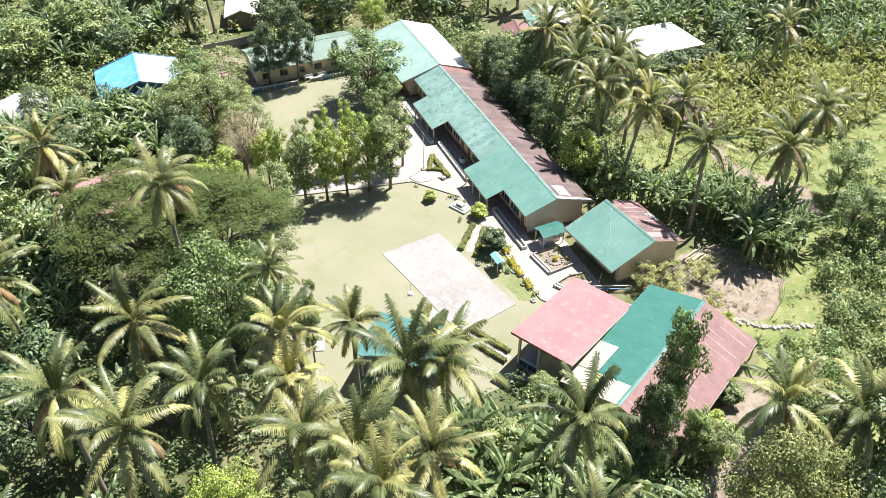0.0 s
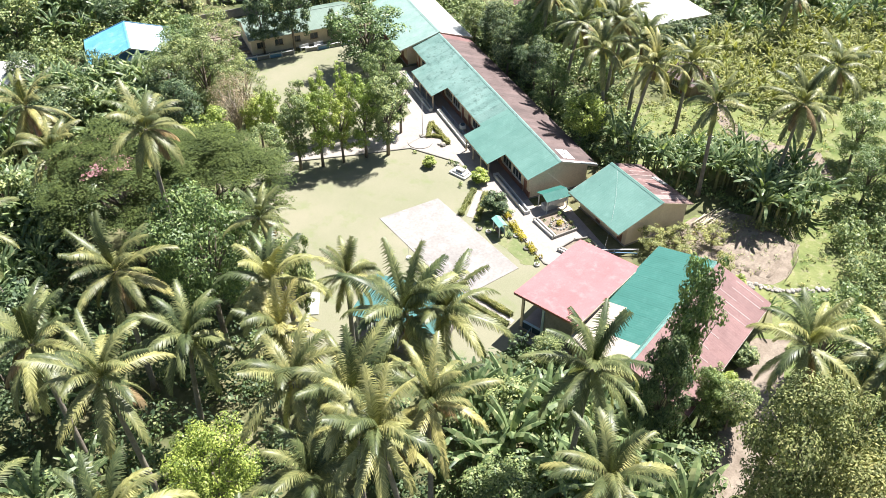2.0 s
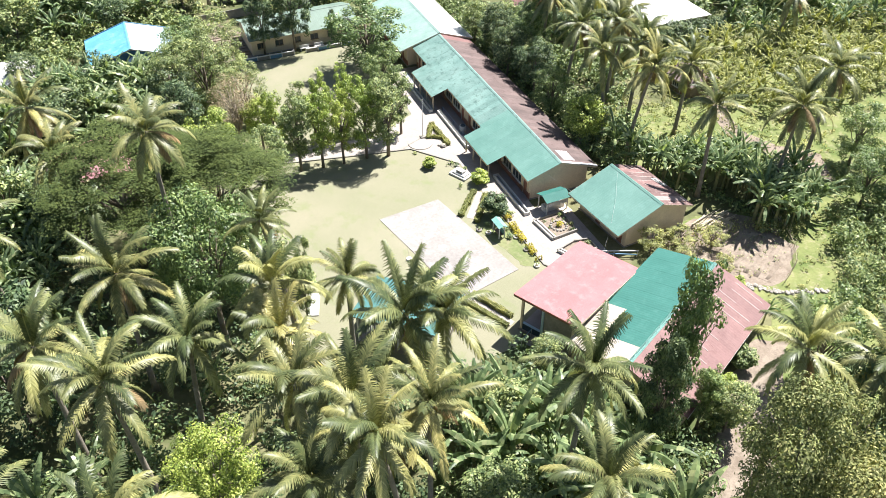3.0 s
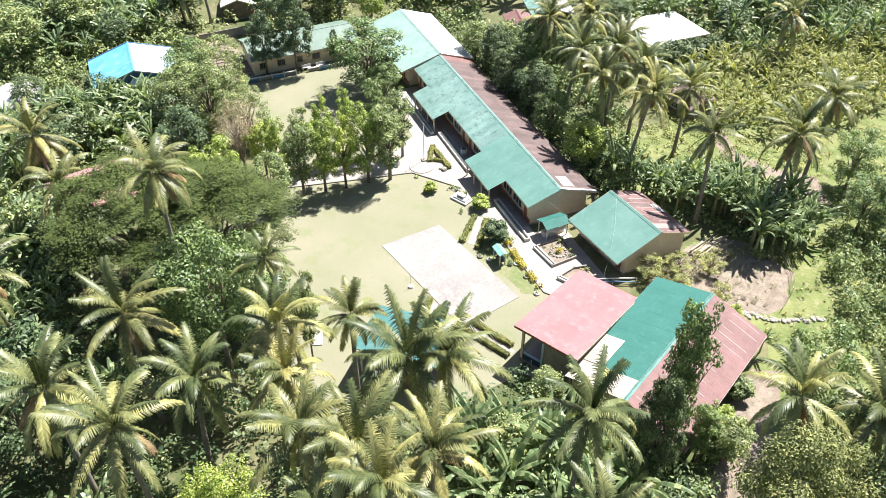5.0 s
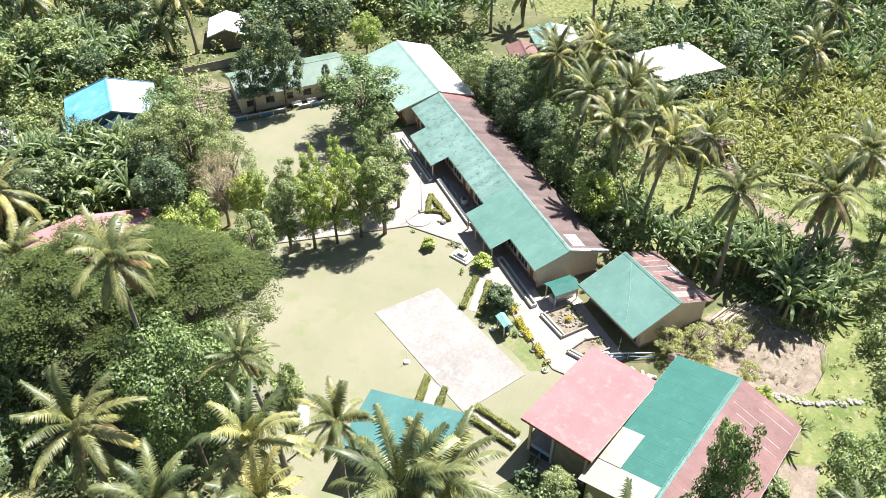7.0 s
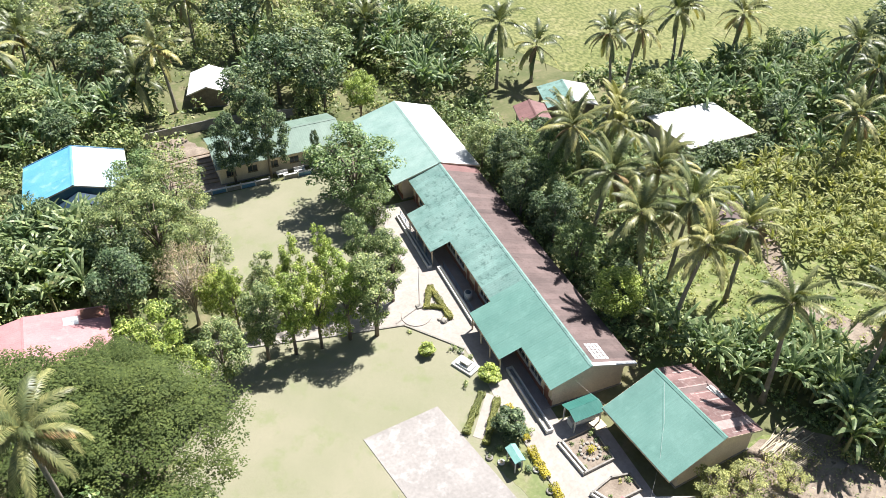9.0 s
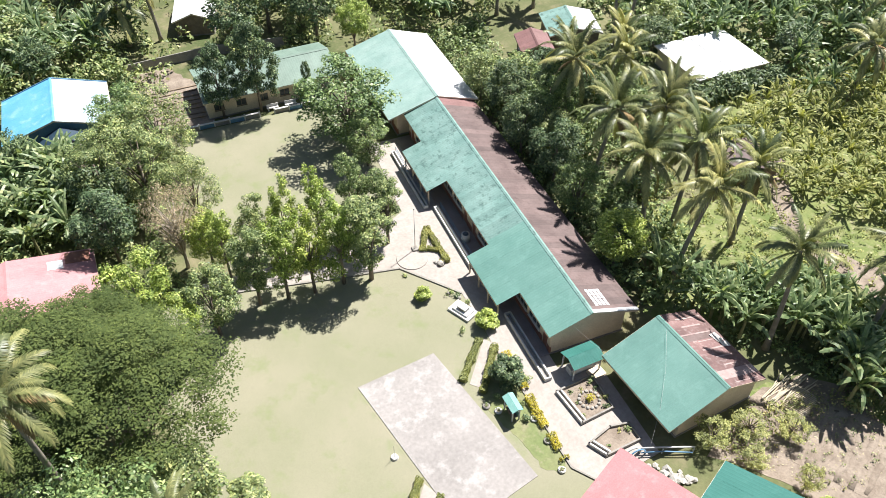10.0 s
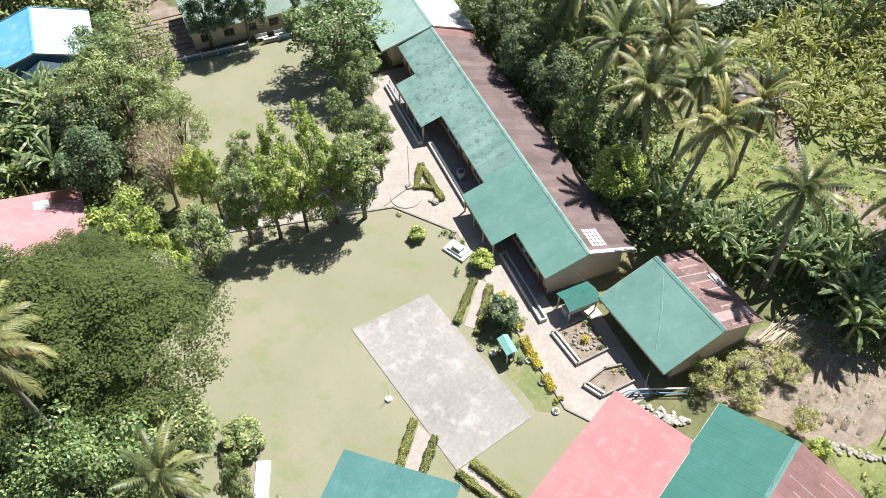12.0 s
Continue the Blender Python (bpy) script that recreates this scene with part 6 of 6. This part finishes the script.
# hall steps' blue rail
blue_rail = thing("stair_rail", PK, "blue and white pipe rail at the hall entrance", "rail")
for y in (-2.1, -4.1):
    part("bar", tube(bmesh.new(), [(-1.3, y, 0.85), (0.6, y, 1.2)], 0.04, 6), M_BLUEP, blue_rail)
    for x in (-1.2, -0.3, 0.5):
        part("post", tube(bmesh.new(), [(x, y, -0.02), (x, y, 0.87 + (x + 1.3) * 0.184)], 0.035, 6), M_WHITE, blue_rail)

# vegetable garden
garden = thing("vegetable_garden", pose(0, 0, 0), "tilled brown garden with raised planting rows", "garden")
G0, GU, GV = Vector((32.2, -21.2, 0)), Vector((7.0, 3.6, 0)), Vector((4.0, -6.0, 0))
part("soil", prism(bmesh.new(), [tuple(p.to_2d()) for p in (G0, G0 + GV, G0 + GV + GU * 1.05, G0 + GU)], -0.1, 0.05), M_DIRT, garden)
for k in range(6):
    a = G0 + GV * ((k + 0.5) / 6) + GU * 0.03
    b = a + GU * 0.94
    pts = [a.lerp(b, i / 8) + Vector((0.14 * math.sin(i * 2 + k * 1.3), 0.12 * math.cos(i * 3 + k), 0.05 + 0.03 * math.sin(i * 1.1 + k * 2))) for i in range(9)]
    part("soil_ridge", tube(bmesh.new(), [p - Vector((0, 0, 0.355)) for p in pts], [0.47 + 0.03 * math.sin(i * 1.7 + k) for i in range(9)], 8), M_DIRT, garden, "", True)

# litter on the garden's soil
rng_d = np.random.default_rng(91)
pts_d = np.array([(x, y, 0.07) for x, y in spots([(27, -18.5), (33, -16.5), (40, -15.5), (43, -18.5), (42, -23), (39, -26), (34, -26), (31.5, -23)], 420, 91, 0, HOUSES)])
tagged(new("dry_leaf_litter", quad_mesh("dry_leaf_litter", leaf_quads(rng_d, pts_d, np.zeros((len(pts_d), 3)), 0.3, 2.2, 0.45), L_BARE)), "dry leaves and twigs littering the garden soil", "litter", "", "stuff")
undergrowth("garden_seedlings", [(32.5, -21.5), (38.5, -17.8), (42.5, -22), (36.5, -26.6)], 60, 92, (0.1, 0.4), (0.15, 0.32), L_MID, 0.16, 160, [], "small green seedlings on the garden rows")

# bamboo poles, fence and stone wall
rng_b = random.Random(12)
for k in range(30):
    x, y, a = 35.0 + rng_b.uniform(-0.9, 1.8), -16.2 + rng_b.uniform(-0.7, 0.9), 0.32 + rng_b.uniform(-0.22, 0.22)
    ln = rng_b.uniform(2.5, 4.5)
    z = 0.07 + 0.1 * (k % 4)
    solo("bamboo_pole", tube(bmesh.new(), [(0, 0, 0), (ln * 0.5, 0.03, 0.02), (ln, 0, 0)], [0.065, 0.06, 0.05], 7), M_BAMBOO, pose(x, y, z, 0, 0, math.degrees(a)), "dry bamboo pole lying on a pile", "bamboo pole", "bamboo poles")
rack = thing("drying_rack", pose(37.2, -17.2, 0, 0, 0, 24), "low rack of pale bamboo slats lying by the banana plants", "rack")
for k in range(16):
    part("slat", tube(bmesh.new(), [(-1.6 + 0.21 * k, -1.1 + rng_b.uniform(-0.25, 0.2), 0.36), (-1.6 + 0.21 * k, 1.1 + rng_b.uniform(-0.2, 0.25), 0.36)], 0.05, 6), M_BAMBOO, rack)
for y in (-0.8, 0.0, 0.8):
    part("bearer", tube(bmesh.new(), [(-1.7, y, 0.26), (1.7, y, 0.26)], 0.045, 6), M_BAMBOO, rack)
for x in (-1.5, 1.5):
    for y in (-0.8, 0.8):
        part("leg", tube(bmesh.new(), [(x, y, -0.02), (x, y, 0.25)], 0.04, 6), M_BAMBOO, rack)
fence = thing("bamboo_fence", pose(0, 0, 0), "thin bamboo stake fence round the garden", "fence")
FP = [(44.3, -17.6), (43.9, -20.4), (42.6, -23.4), (40.6, -26.0), (37.4, -27.9)]
for (x0, y0), (x1, y1) in zip(FP, FP[1:]):
    for i in range(9):
        u = i / 9
        x, y = x0 + (x1 - x0) * u, y0 + (y1 - y0) * u
        part("stake", tube(bmesh.new(), [(x, y, -0.05), (x + rng_b.uniform(-0.08, 0.08), y + rng_b.uniform(-0.08, 0.08), rng_b.uniform(0.9, 1.5))], 0.025, 5), M_BAMBOO, fence)
    part("rail", tube(bmesh.new(), [(x0, y0, 0.8), (x1, y1, 0.8)], 0.025, 5), M_BAMBOO, fence)
swall = thing("dry_stone_wall", pose(0, 0, 0), "low dry wall of pale stones at the meadow edge", "wall")
for k in range(70):
    u = k / 69
    x, y = 32.7 + 4.2 * u + 4 * u * u + rng_b.uniform(-0.3, 0.3), -25.8 - 6.2 * u + 1.4 * u * u + rng_b.uniform(-0.3, 0.3)
    bm = bmesh.new()
    bmesh.ops.create_icosphere(bm, subdivisions=1, radius=rng_b.uniform(0.16, 0.3))
    for v in bm.verts:
        v.co *= 1 + 0.5 * noise.noise(v.co * 4 + Vector((k, 0, 0)))
        v.co.z *= 0.55
    bm.transform(Matrix.Translation((x, y, 0.08 + 0.08 * (k % 2))) @ Matrix.Rotation(k * 1.7, 4, "Z"))
    part("stone", bm, M_STONE, swall)

# low wall, benches and timber round the far lawn
low = thing("yard_wall", pose(0, 0, 0), "low blue and white painted wall before the green-roofed house", "wall")
for k in range(10):
    x0 = -8.6 + k * 2.02
    if k != 5:
        part("wall_panel", boxed(x0, 47.6, -0.05, x0 + 1.85, 47.78, 0.6), M_BLUEP if k % 2 else M_GREYC, low)
        part("coping", boxed(x0, 47.54, 0.602, x0 + 1.85, 47.84, 0.68), M_WHITE, low)
    part("pillar", boxed(x0 + 1.86, 47.55, -0.05, x0 + 2.01, 47.83, 0.85), M_WHITE, low)
for x in (3.4, 5.9):
    bench = thing("garden_bench", pose(x, 48.6, 0), "white cement garden bench before the house", "bench", "garden benches")
    part("seat", boxed(-0.8, -0.22, 0.4, 0.8, 0.22, 0.48, bevel=0.02), M_WHITE, bench)
    for s in (-0.6, 0.6):
        part("leg", boxed(s - 0.08, -0.18, 0, s + 0.08, 0.18, 0.4), M_WHITE, bench)
    part("backrest", boxed(-0.8, 0.16, 0.48, 0.8, 0.22, 0.9, bevel=0.02), M_WHITE, bench)
for k in range(16):
    y = 50.6 + (k % 8) * 1.15
    x = -12.0 + 0.2 * (k % 3) + (3.6 if k >= 8 else 0)
    z = 0.12
    solo("timber_plank", boxed(0, -0.11, -0.05, 3.3, 0.11, 0.05, bevel=0.01), M_WOOD, pose(x, y, z, 0, 0, -4 + (k * 7) % 9), "weathered timber plank laid in the yard", "plank", "timber planks")
strip("back_fence", [(-14, 65.5), (-2, 66.5), (9, 65)], 0.15, -0.1, 1.5, M_GREYC, "weathered cement fence behind the yard", "fence")

# cables between the roofs
for pts in ([(20.6, -3.62, 3.7), (21.4, -5.6, 3.25), (22.2, -7.4, 2.95)], [(27.6, -8.2, 5.0), (25.5, -11.5, 4.1), (23.4, -14.2, 3.0), (21.5, -16.2, 1.0)]):
    solo("cable", tube(bmesh.new(), pts, 0.007, 5), M_ZINC, pose(0, 0, 0), "pale cable strung between the roofs", "cable", "cables")
